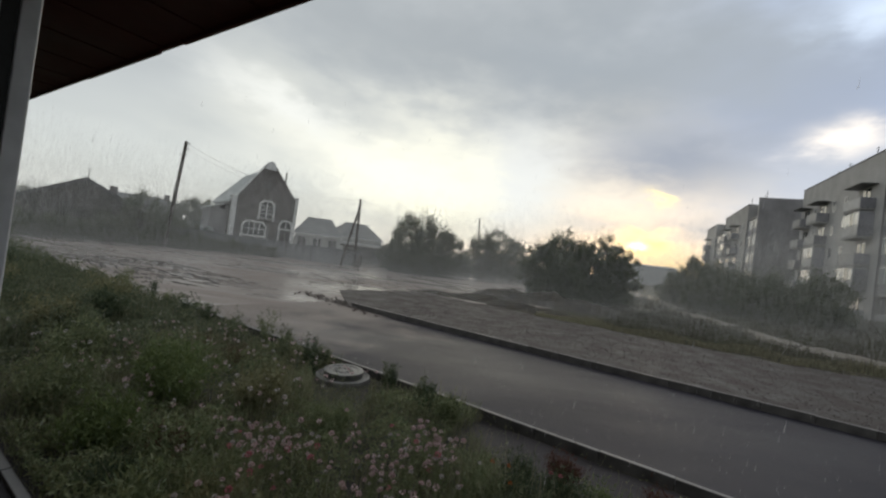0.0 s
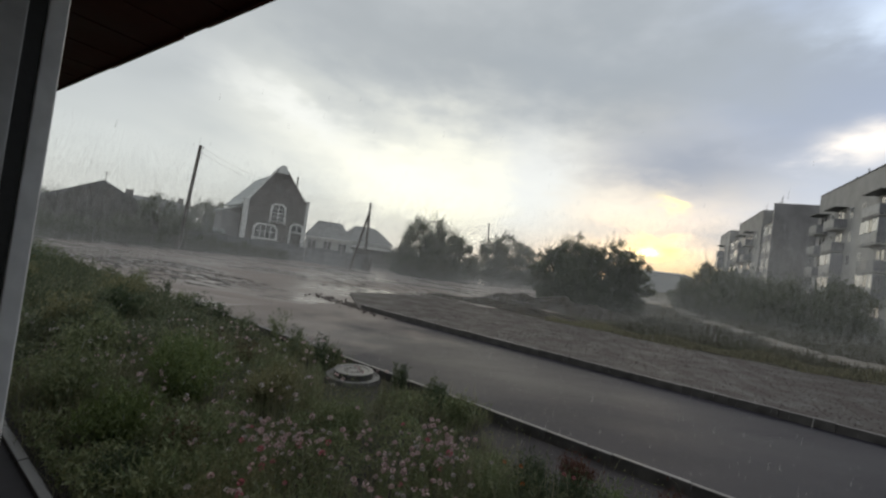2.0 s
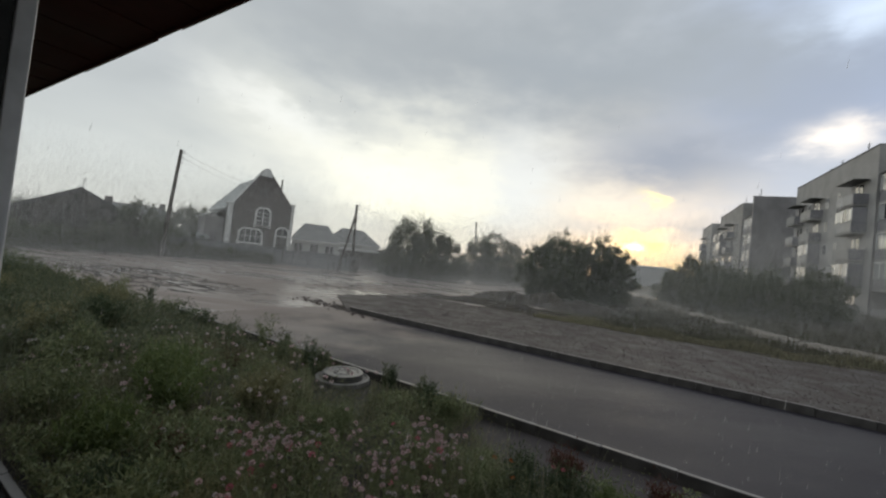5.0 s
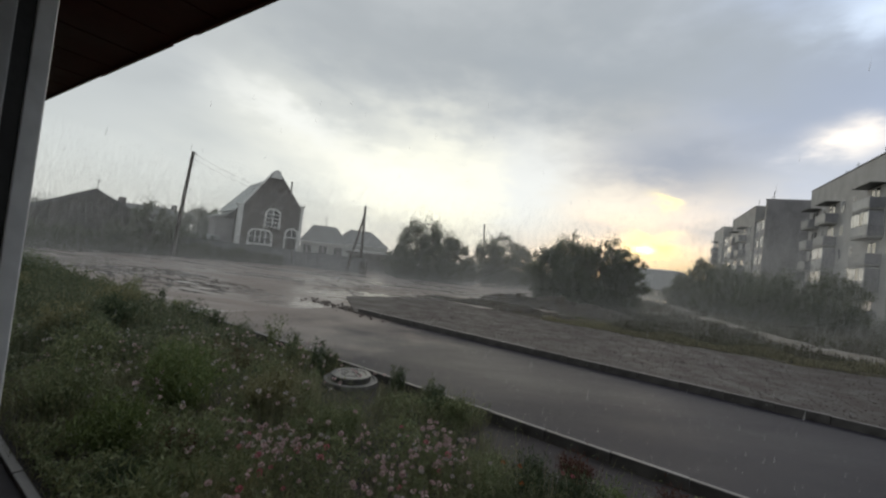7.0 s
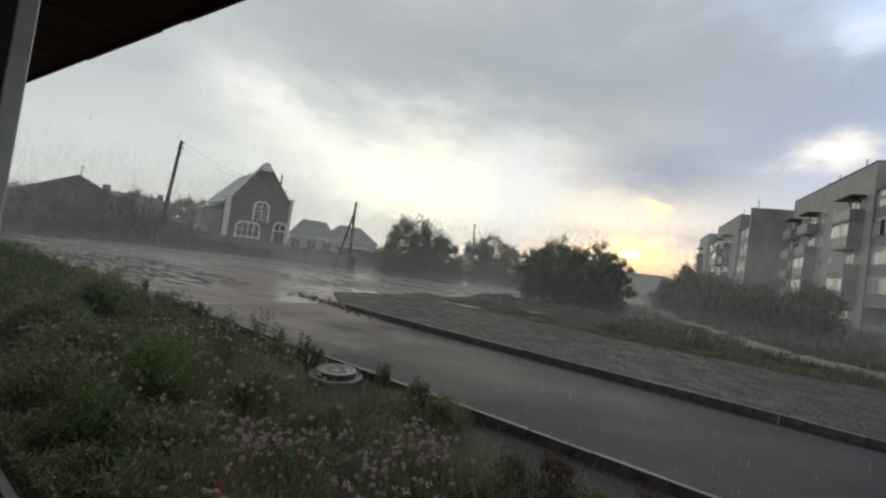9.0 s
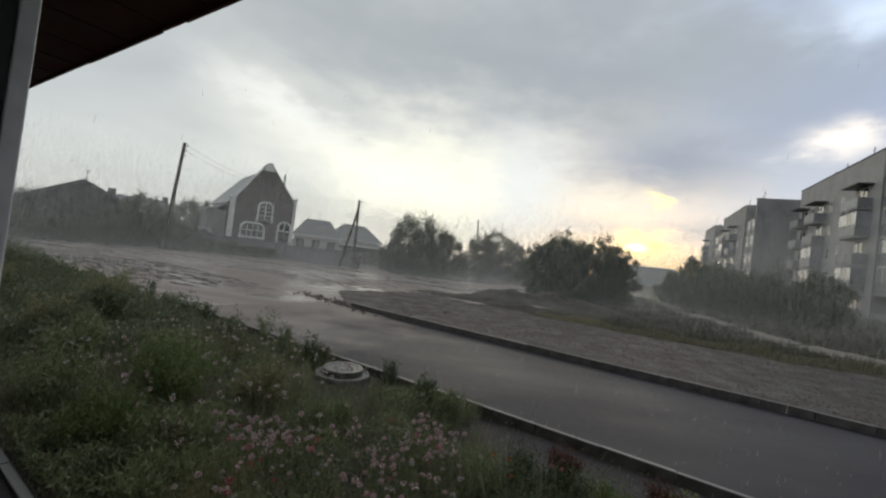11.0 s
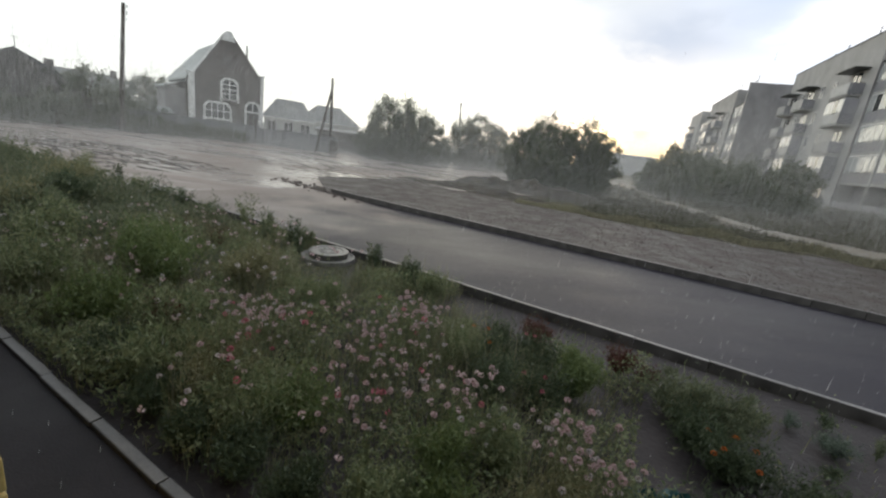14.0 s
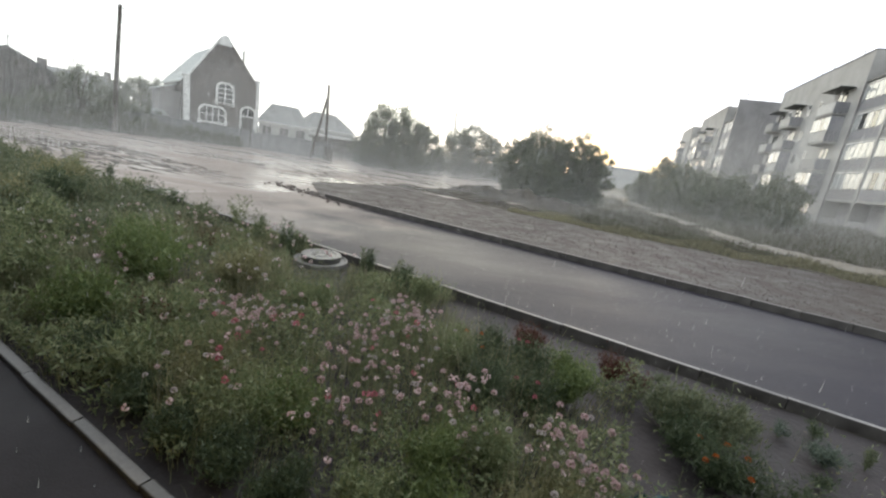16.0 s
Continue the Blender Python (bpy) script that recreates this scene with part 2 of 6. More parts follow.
def silted(m, at, mud):
    """Mud washed over a surface, thinning out along the street with a ragged edge."""
    nt = m.node_tree
    N, L = nt.nodes.new, nt.links.new
    p = nt.nodes["Principled BSDF"]
    base = p.inputs["Base Color"].links[0].from_socket
    tc, dot, n, add, mr, mix = N("ShaderNodeTexCoord"), N("ShaderNodeVectorMath"), N("ShaderNodeTexNoise"), N("ShaderNodeMath"), N("ShaderNodeMapRange"), N("ShaderNodeMix")
    dot.operation = "DOT_PRODUCT"
    dot.inputs[1].default_value = (math.cos(radians(-32.5)), math.sin(radians(-32.5)), 0)
    L(tc.outputs["Object"], dot.inputs[0])
    n.inputs["Scale"].default_value, n.inputs["Detail"].default_value = 0.45, 5
    L(tc.outputs["Object"], n.inputs["Vector"])
    add.operation = "MULTIPLY_ADD"
    L(n.outputs["Fac"], add.inputs[0])
    add.inputs[1].default_value = 14.0
    L(dot.outputs["Value"], add.inputs[2])
    mr.interpolation_type = "SMOOTHSTEP"
    mr.inputs["From Min"].default_value, mr.inputs["From Max"].default_value = at[0] + 7, at[1] + 7
    L(add.outputs[0], mr.inputs["Value"])
    mix.data_type = "RGBA"
    L(mr.outputs[0], mix.inputs[0])
    L(base, mix.inputs[7])
    mix.inputs[6].default_value = (*mud, 1)
    L(mix.outputs[2], p.inputs["Base Color"])


silted(M_ROAD, (-12.5, -6.0), (0.21, 0.177, 0.156))
M_MUD = wet("muddy road with puddles", (0.25, 0.205, 0.178), (0.20, 0.165, 0.143), (0.255, 0.22, 0.194), 0.30, 0.48, 0.10, (0.40, 1, 1), 0.62, 0.20, 0.35, 12)
M_GRAVEL = surf("brown gravel", (0.027, 0.020, 0.018), (0.063, 0.049, 0.044), 1.2, (0.5, 0.85), 0.7, 14, depth=0.05, tint2=(0.058, 0.048, 0.043))
M_STONE = surf("gravel stone", (0.045, 0.034, 0.030), (0.105, 0.084, 0.075), 6, (0.35, 0.7), 0.3, 40, island=True, vary=0.35)
M_TRACK = wet("sandy track", (0.20, 0.175, 0.14), (0.14, 0.12, 0.095), (0.13, 0.115, 0.095), 0.4, 0.56, 0.1, (1, 1, 1), 0.6, 0.15, 0.1, 22)
M_APRON = wet("damp asphalt apron", (0.027, 0.0245, 0.028), (0.019, 0.0175, 0.020), (0.018, 0.0165, 0.019), 0.8, 0.6, 0.2, (1, 1, 1), 0.85, 0.6, 0.3, 70)
M_APRON.node_tree.nodes["Principled BSDF"].inputs["Specular IOR Level"].default_value = 0.3
# Kerb sides dark, tops pale: backlight and wet sky sheen put into the colours.
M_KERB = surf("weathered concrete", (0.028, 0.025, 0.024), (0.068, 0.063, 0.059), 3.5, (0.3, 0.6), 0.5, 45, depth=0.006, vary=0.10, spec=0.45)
M_KERBTOP = surf("kerb top with sheen in its colour", (0.075, 0.071, 0.067), (0.19, 0.183, 0.176), 1.7, (0.25, 0.55), 0.4, 45, depth=0.004, vary=0.3, spec=0.5)
M_MANHOLE = surf("pale worn concrete", (0.09, 0.086, 0.08), (0.19, 0.184, 0.175), 4, (0.35, 0.7), 0.4, 40, depth=0.005)
M_IRON = surf("wet cast iron", (0.10, 0.098, 0.096), (0.18, 0.177, 0.173), 9, (0.3, 0.5), 0.4, 60, metal=0.3, depth=0.004)
M_SILT = surf("dark silt", (0.035, 0.029, 0.024), (0.085, 0.070, 0.058), 3, (0.5, 0.8), 0.6, 25, vary=0.3, island=True)
M_GASKET_IRON = surf("dark wet iron", (0.035, 0.034, 0.033), (0.07, 0.068, 0.065), 8, (0.3, 0.5), 0.3, 50)
M_EARTH = surf("dark heaped earth", (0.028, 0.024, 0.018), (0.07, 0.06, 0.045), 1.4, (0.7, 0.95), 0.9, 7, depth=0.08)
M_DRY = leafy("dry grass", (0.19, 0.18, 0.122), (0.33, 0.31, 0.21))
M_GRASS = leafy("grass blades", (0.10, 0.132, 0.048), (0.245, 0.245, 0.10))
M_VERGE = leafy("dull verge grass", (0.075, 0.080, 0.042), (0.150, 0.148, 0.080))
M_RANK = leafy("rank dark grass", (0.080, 0.106, 0.044), (0.175, 0.20, 0.082))
M_STEM = leafy("flower stems and leaves", (0.10, 0.145, 0.048), (0.245, 0.275, 0.105))
M_FEATHER = leafy("bright feathery leaves", (0.086, 0.130, 0.034), (0.165, 0.215, 0.058))
M_OLIVE = leafy("olive leaves", (0.14, 0.155, 0.056), (0.26, 0.255, 0.10))
M_BLUEGREEN = leafy("grey-green leaves", (0.070, 0.105, 0.056), (0.15, 0.19, 0.105))
M_DARKLEAF = leafy("dark leaves", (0.040, 0.064, 0.025), (0.092, 0.122, 0.045))
M_TREE = leafy("tree leaves", (0.092, 0.118, 0.060), (0.190, 0.212, 0.106), through_light=0.5)
M_RED = leafy("rust-red leaves", (0.068, 0.028, 0.020), (0.115, 0.048, 0.034))
M_PINK = leafy("dusty pink petals", (0.42, 0.28, 0.29), (0.62, 0.49, 0.49), through_light=0.25)
M_WHITE = leafy("off-white petals", (0.38, 0.33, 0.33), (0.58, 0.53, 0.52), through_light=0.25)
M_ROSE = leafy("rose-red petals", (0.36, 0.10, 0.13), (0.50, 0.19, 0.22), through_light=0.25)
M_ORANGE = leafy("orange petals", (0.34, 0.085, 0.02), (0.46, 0.15, 0.03), through_light=0.25)
M_BARK = surf("grey bark", (0.05, 0.043, 0.035), (0.12, 0.105, 0.09), 5, (0.7, 0.95), 0.7, 20, depth=0.02, stretch=(1, 1, 0.25))
M_POLE = surf("weathered pole timber", (0.045, 0.038, 0.032), (0.10, 0.088, 0.075), 4, (0.7, 0.95), 0.5, 30, stretch=(1, 1, 0.15))
M_WIRE = surf("grey wire", (0.07, 0.07, 0.07), (0.10, 0.10, 0.10), 4, bump=0)
M_CERAMIC = surf("white porcelain", (0.6, 0.6, 0.58), (0.72, 0.72, 0.70), 6, (0.15, 0.3), 0)
M_BRICK = surf("dark grey-brown brick", (0.110, 0.101, 0.094), (0.150, 0.138, 0.128), 0.8, (0.6, 0.85), 0.35, 26, depth=0.008)
M_TRIM = surf("white render trim", (0.55, 0.55, 0.53), (0.75, 0.75, 0.73), 2.5, (0.5, 0.75), 0.3, 30, depth=0.004)
M_SLATE = surf("pale metal roofing", (0.30, 0.32, 0.31), (0.44, 0.46, 0.45), 0.8, (0.3, 0.5), 0.2, 12, metal=0.3)
M_ASBESTOS = surf("grey corrugated roofing", (0.105, 0.11, 0.107), (0.185, 0.19, 0.185), 0.9, (0.5, 0.8), 0.3, 15)
M_DARKROOF = surf("dark wet roofing felt", (0.055, 0.057, 0.055), (0.10, 0.103, 0.10), 0.8, (0.4, 0.7), 0.3, 10)
M_TIMBER = surf("dark timber wall", (0.05, 0.047, 0.042), (0.10, 0.093, 0.083), 1.1, (0.6, 0.85), 0.3, 15, stretch=(1, 1, 0.3))
M_WHITEWALL = surf("whitewashed wall", (0.40, 0.41, 0.40), (0.58, 0.59, 0.57), 0.9, (0.6, 0.85), 0.3, 14)
M_FENCE = surf("grey sheet fencing", (0.14, 0.145, 0.15), (0.24, 0.245, 0.25), 1.0, (0.4, 0.65), 0.15, 14, metal=0.2, vary=0.2)
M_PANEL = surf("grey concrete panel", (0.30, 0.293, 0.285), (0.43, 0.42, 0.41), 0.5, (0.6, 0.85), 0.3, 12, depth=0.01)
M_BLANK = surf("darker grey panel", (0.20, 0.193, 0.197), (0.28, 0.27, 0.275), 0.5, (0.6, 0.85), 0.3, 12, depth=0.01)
M_BALCONY = surf("painted balcony sheet", (0.30, 0.30, 0.30), (0.42, 0.42, 0.42), 1.0, (0.45, 0.7), 0.15, 15, vary=0.3)
M_LILAC = surf("lilac-grey balcony side", (0.20, 0.198, 0.215), (0.27, 0.267, 0.288), 1.0, (0.5, 0.8), 0.2, 15)
M_FRAME = surf("white window plastic", (0.66, 0.66, 0.66), (0.78, 0.78, 0.78), 2, (0.3, 0.45), 0.1, 20, vary=0.08)
M_GASKET = surf("black rubber gasket", (0.012, 0.012, 0.012), (0.02, 0.02, 0.02), 8, (0.5, 0.7), 0.2, 60)
# White plastic of the opening's side; its shade is put into the grey.
M_SASH = surf("plastic panel, shade in its grey", (0.34, 0.34, 0.34), (0.42, 0.42, 0.42), 2, (0.4, 0.6), 0.1, 25)
M_SOFFIT = surf("brown-red painted soffit metal", (0.066, 0.017, 0.016), (0.086, 0.024, 0.022), 1.5, (0.5, 0.7), 0.1, 20, vary=0.06, spec=0.2)
M_YBRICK = surf("yellow facing brick", (0.52, 0.38, 0.13), (0.66, 0.50, 0.20), 4, (0.5, 0.75), 0.3, 40, vary=0.12)
M_MORTAR = surf("dark mortar", (0.06, 0.055, 0.05), (0.11, 0.10, 0.09), 10, (0.8, 0.95), 0.4, 60)
M_PLASTER = surf("indoor grey plaster", (0.30, 0.29, 0.28), (0.38, 0.37, 0.36), 1.5, (0.7, 0.9), 0.1, 25)
# Rain haze over the far building is put into this pale base colour.
M_FARWALL = surf("distant wall with haze in its colour", (0.36, 0.365, 0.37), (0.44, 0.445, 0.45), 0.05, (0.7, 0.9), 0, 2)
M_TEAL = surf("turquoise plastic", (0.018, 0.055, 0.056), (0.035, 0.10, 0.10), 6, (0.2, 0.4), 0.2, 20)


def glass(name, tint, rough=0.06):
    m = bpy.data.materials.new(name)
    m.use_nodes = True
    p = m.node_tree.nodes["Principled BSDF"]
    p.inputs["Base Color"].default_value = (*tint, 1)
    p.inputs["Roughness"].default_value = rough
    p.inputs["Specular IOR Level"].default_value = 0.9
    return m


M_GLASS = glass("dark window glass", (0.025, 0.028, 0.03))
M_GLASSLIT = glass("curtained window glass", (0.42, 0.43, 0.43), 0.12)

# ---- shared makers ----
RNG = np.random.default_rng(7)
TH = radians(-32.5)                      # the street runs this way
U = Vector((math.cos(TH), math.sin(TH), 0))
V = Vector((-math.sin(TH), math.cos(TH), 0))
STREET = Matrix.Rotation(TH, 4, "Z")


def st(s, d, z=0.0):
    """A place from metres along the street, metres across it, and height."""
    return U * s + V * d + Vector((0, 0, z))


def polar(azimuth, r, z=0.0):
    """A place from a bearing (degrees from +y to +x) and a distance, as seen from the doorway."""
    a = radians(azimuth)
    return Vector((0.13 + r * math.sin(a), -1.03 + r * math.cos(a), z))


def smooth(a, b, x):
    t = np.clip((np.asarray(x, float) - a) / (b - a), 0, 1)
    return t * t * (3 - 2 * t)


def height(x, y):
    """The lie of the land: level by the street, rising gently beyond, more towards the flats."""
    x, y = np.asarray(x, float), np.asarray(y, float)
    r = np.hypot(x, y)
    d = -math.sin(TH) * x + math.cos(TH) * y
    z = 0.48 * smooth(13, 46, r)
    z = z + 0.055 * np.clip(x - 12, 0, 26) * (1 - smooth(36, 70, y)) * smooth(17, 27, d)
    return z


def hz(p):
    return float(height(p[0], p[1]))


def mesh_ob(name, verts, faces, material, parent=None, label=""):
    me = bpy.data.meshes.new(name)
    me.from_pydata([tuple(v) for v in verts], [], [tuple(f) for f in faces])
    me.materials.append(material)
    ob = new(name, me)
    if parent:
        ob.parent = parent
    if label:
        ob["label"] = label
    return ob


def quads_ob(name, verts, n_corner, material, parent=None):
    """Many loose leaves from an array of corners (k, n_corner, 3), fast."""
    k = len(verts)
    me = bpy.data.meshes.new(name)
    me.vertices.add(k * n_corner)
    me.vertices.foreach_set("co", np.asarray(verts, np.float32).ravel())
    me.loops.add(k * n_corner)
    me.loops.foreach_set("vertex_index", np.arange(k * n_corner, dtype=np.int32))
    me.polygons.add(k)
    me.polygons.foreach_set("loop_start", np.arange(k, dtype=np.int32) * n_corner)
    me.update(calc_edges=True)
    me.materials.append(material)
    ob = new(name, me)
    if parent:
        ob.parent = parent
    return ob


def part(name, bm, material, parent=None, label=""):
    me = bpy.data.meshes.new(name)
    bm.to_mesh(me)
    bm.free()
    me.materials.append(material)
    ob = new(name, me)
    if parent:
        ob.parent = parent
    if label:
        ob["label"] = label
    return ob


def thing(name, at, label, category, group="", kind="", turn=0.0):
    ob = new(name)
    ob.empty_display_size = 0.1
    ob.matrix_world = Matrix.Translation(at) @ Matrix.Rotation(turn, 4, "Z")
    return tagged(ob, label, category, group, kind)


def box_bm(x0, x1, y0, y1, z0, z1, bevel=0.0, bm=None):
    bm = bm or bmesh.new()
    r = bmesh.ops.create_cube(bm, size=1.0, matrix=Matrix.Translation(((x0 + x1) / 2, (y0 + y1) / 2, (z0 + z1) / 2)) @ Matrix.Diagonal((x1 - x0, y1 - y0, z1 - z0, 1)))
    if bevel:
        edges = {e for v in r["verts"] for e in v.link_edges}
        bmesh.ops.bevel(bm, geom=list(edges), offset=bevel, segments=2, affect="EDGES", profile=0.5)
    return bm


def tube_bm(points, radii, sides=8, bm=None):
    """A tapered tube along points."""
    bm = bm or bmesh.new()
    rings = []
    for i, p in enumerate(points):
        p = Vector(p)
        a, b = Vector(points[max(i - 1, 0)]), Vector(points[min(i + 1, len(points) - 1)])
        t = (b - a).normalized()
        q = t.to_track_quat("Z", "Y").to_matrix()
        rings.append([bm.verts.new(p + q @ Vector((math.cos(k * 2 * math.pi / sides), math.sin(k * 2 * math.pi / sides), 0)) * radii[i]) for k in range(sides)])
    for ra, rb in zip(rings, rings[1:]):
        for k in range(sides):
            bm.faces.new((ra[k], ra[(k + 1) % sides], rb[(k + 1) % sides], rb[k]))
    bm.faces.new(rings[0][::-1])
    bm.faces.new(rings[-1])
    return bm


def prism_bm(outline, y0, y1, bm=None):
    """An outline in x, z pushed from y0 to y1."""
    bm = bm or bmesh.new()
    a = [bm.verts.new((x, y0, z)) for x, z in outline]
    b = [bm.verts.new((x, y1, z)) for x, z in outline]
    n = len(outline)
    bm.faces.new(a)
    bm.faces.new(b[::-1])
    for i in range(n):
        bm.faces.new((a[i], b[i], b[(i + 1) % n], a[(i + 1) % n]))
    bmesh.ops.recalc_face_normals(bm, faces=bm.faces)
    return bm


def leaves(points, size, aspect=1.7, droop=0.0, upright=None, rng=RNG):
    """Corners of pointed three-cornered leaves at points."""
    k = len(points)
    a = rng.normal(size=(k, 3))
    if upright is not None:
        a = a * (1 - upright) + np.array([0, 0, 1.0]) * upright * 2
    a[:, 2] -= droop
    a /= np.linalg.norm(a, axis=1, keepdims=True)
    b = np.cross(a, rng.normal(size=(k, 3)))
    b /= np.linalg.norm(b, axis=1, keepdims=True) + 1e-9
    s = (np.asarray(size) * rng.uniform(0.6, 1.4, size=k))[:, None]
    p = np.asarray(points)
    return np.stack([p + b * s * 0.5 / aspect, p + a * s, p - b * s * 0.5 / aspect], 1)


def blades(base, lean, hgt, width, rng=RNG):
    """Corners of bent grass blades, two quads each, from base to tip."""
    k = len(base)
    ang = rng.uniform(0, 2 * np.pi, k)
    side = np.stack([np.cos(ang), np.sin(ang), np.zeros(k)], 1)
    out = np.stack([-np.sin(ang), np.cos(ang), np.zeros(k)], 1) * rng.normal(0, 1, (k, 1))
    up = np.array([0, 0, 1.0])
    h, w = np.asarray(hgt).reshape(-1, 1), np.asarray(width).reshape(-1, 1)
    mid = base + up * h * 0.6 + out * lean * h * 0.25
    tip = base + up * h + out * lean * h * 0.8
    low = np.stack([base - side * w * 0.5, base + side * w * 0.5, mid + side * w * 0.4, mid - side * w * 0.4], 1)
    top = np.stack([mid - side * w * 0.4, mid + side * w * 0.4, tip + side * w * 0.06, tip - side * w * 0.06], 1)
    return np.concatenate([low, top])


def draped(name, inner, outer, ss, rows, material, lift, label, category, under=0.0):
    """A strip of ground between two lines across the street, lying on the land, with a skirt."""
    verts, faces = [], []
    for s in ss:
        d0, d1 = inner(s), outer(s)
        for j in range(rows + 1):
            p = st(s, d0 + (d1 - d0) * j / rows)
            verts.append((p.x, p.y, hz(p) + lift))
    w = rows + 1
    for i in range(len(ss) - 1):
        for j in range(rows):
            faces.append((i * w + j, (i + 1) * w + j, (i + 1) * w + j + 1, i * w + j + 1))
    n = len(verts)
    rim = [j for j in range(w)] + [i * w + rows for i in range(1, len(ss))] + [(len(ss) - 1) * w + j for j in range(rows - 1, -1, -1)] + [i * w for i in range(len(ss) - 2, 0, -1)]
    for r in rim:
        x, y, z = verts[r]
        verts.append((x, y, z - max(lift, 0.02) - under - 0.02))
    for k in range(len(rim)):
        a, b = rim[k], rim[(k + 1) % len(rim)]
        faces.append((a, n + k, n + (k + 1) % len(rim), b))
    ob = mesh_ob(name, verts, faces, material)
    bm = bmesh.new()
    bm.from_mesh(ob.data)
    bmesh.ops.recalc_face_normals(bm, faces=bm.faces)
    bm.to_mesh(ob.data)
    bm.free()
    for f in ob.data.polygons:
        f.use_smooth = False
    return tagged(ob, label, category, kind="structure")


# ---- ground, street ----
KERB_NEAR, KERB_FAR = 5.86, 12.0
edges = np.concatenate([-np.geomspace(2500, 45, 14), np.linspace(-42, 42, 70), np.geomspace(45, 2500, 14)])
gv, gf = [], []
for s in edges:
    for d in edges + 14:
        p = st(s, d)
        z = hz(p)
        if d < 0.5:
            z = -0.03
        gv.append((p.x, p.y, z - 0.03 + (0.03 * noise.noise((p.x * 0.4, p.y * 0.4, 0)) if abs(s) < 60 and d > 20 else 0)))
ne = len(edges)
gf = [(i * ne + j, (i + 1) * ne + j, (i + 1) * ne + j + 1, i * ne + j + 1) for i in range(ne - 1) for j in range(ne - 1)]
tagged(mesh_ob("ground", gv, gf, M_SOIL), "rain-soaked dark earth with thin grass", "ground", kind="structure")

draped("road", lambda s: KERB_NEAR + 0.09, lambda s: KERB_FAR - 0.09, np.linspace(-13.4, 46, 60), 6, M_ROAD, 0.005, "wet grey asphalt street shining with rain", "road")


def mud_in(s):
    return 5.3 + 0.5 * math.sin(s * 0.9)


def mud_out(s):
    return 46.0 + 0.28 * (s + 13.4)


draped("muddy_junction", lambda s: mud_in(s), mud_out, np.linspace(-62, -13.4, 60), 46, M_MUD, 0.004, "muddy flooded junction with rippled puddles", "road")


def gravel_in(s):
    return KERB_FAR + 0.06 if s > -12.2 else KERB_FAR + 0.06 + (-12.2 - s) * 0.79


def gravel_out(s):
    return 21.0 + 0.15 * math.sin(s * 1.3) + 0.1 * math.sin(s * 3.1) if s > -14.4 else 21.0 - (-14.4 - s) * 3.4


def mud_edge(s):
    return gravel_out(s) - 0.3 if s < -11 else 20.7 + (s + 11) * 1.6


draped("muddy_road", mud_edge, lambda s: 44.0 - 0.55 * (s + 13.4), np.linspace(-13.4, -2.0, 24), 30, M_MUD, 0.004, "wet mud road with shallow puddles", "road")
draped("gravel_strip", gravel_in, gravel_out, np.concatenate([np.linspace(-15.9, -11, 16), np.linspace(-10, 46, 70)]), 8, M_GRAVEL, 0.045, "strip of brown wet gravel beside the street", "gravel")
TRACK = [(-11.5, 84.0), (-7.4, 62.0), (-4.6, 50.0), (-1.5, 39.4), (0.9, 33.4), (2.9, 29.4), (4.6, 26.6), (6.6, 24.9), (9.0, 23.8), (13.0, 23.2), (18.0, 23.0), (24.0, 23.2)]


def track_points(n=6):
    """The track's line, rounded."""
    p = np.array(TRACK)
    out = []
    for k in range(len(p) - 1):
        a, b, c, d = p[max(k - 1, 0)], p[k], p[k + 1], p[min(k + 2, len(p) - 1)]
        for t in np.linspace(0, 1, n, endpoint=False):
            out.append(0.5 * (2 * b + (c - a) * t + (2 * a - 5 * b + 4 * c - d) * t * t + (3 * b - a - 3 * c + d) * t ** 3))
    return np.array(out + [p[-1]])


LINE = track_points()


def off_track(s, d):
    return np.min(np.hypot(s[:, None] - LINE[None, :, 0], d[:, None] - LINE[None, :, 1]), 1)


def ribbon():
    vs, fs, cols = [], [], 5
    for k, (s, d) in enumerate(LINE):
        t = LINE[min(k + 1, len(LINE) - 1)] - LINE[max(k - 1, 0)]
        n = np.array([-t[1], t[0]]) / np.hypot(*t)
        half = 0.95 + 0.15 * math.sin(k * 1.7) + 0.012 * max(0, d - 30)
        for j in range(cols):
            w = half * (j / (cols - 1) * 2 - 1)
            p = st(s + n[0] * w, d + n[1] * w)
            vs.append((p.x, p.y, hz(p) + (0.0 if j in (0, cols - 1) else 0.03)))
    for k in range(len(LINE) - 1):
        for j in range(cols - 1):
            q = k * cols + j
            fs.append((q, q + 1, q + cols + 1, q + cols))
    ob = mesh_ob("dirt_track", vs, fs, M_TRACK)
    bm = bmesh.new()
    bm.from_mesh(ob.data)
    bmesh.ops.recalc_face_normals(bm, faces=bm.faces)
    if sum(f.normal.z for f in bm.faces) < 0:
        bmesh.ops.reverse_faces(bm, faces=bm.faces)
    bm.to_mesh(ob.data)
    bm.free()
    tagged(ob, "pale sandy dirt track across the grass", "path", kind="structure")


ribbon()


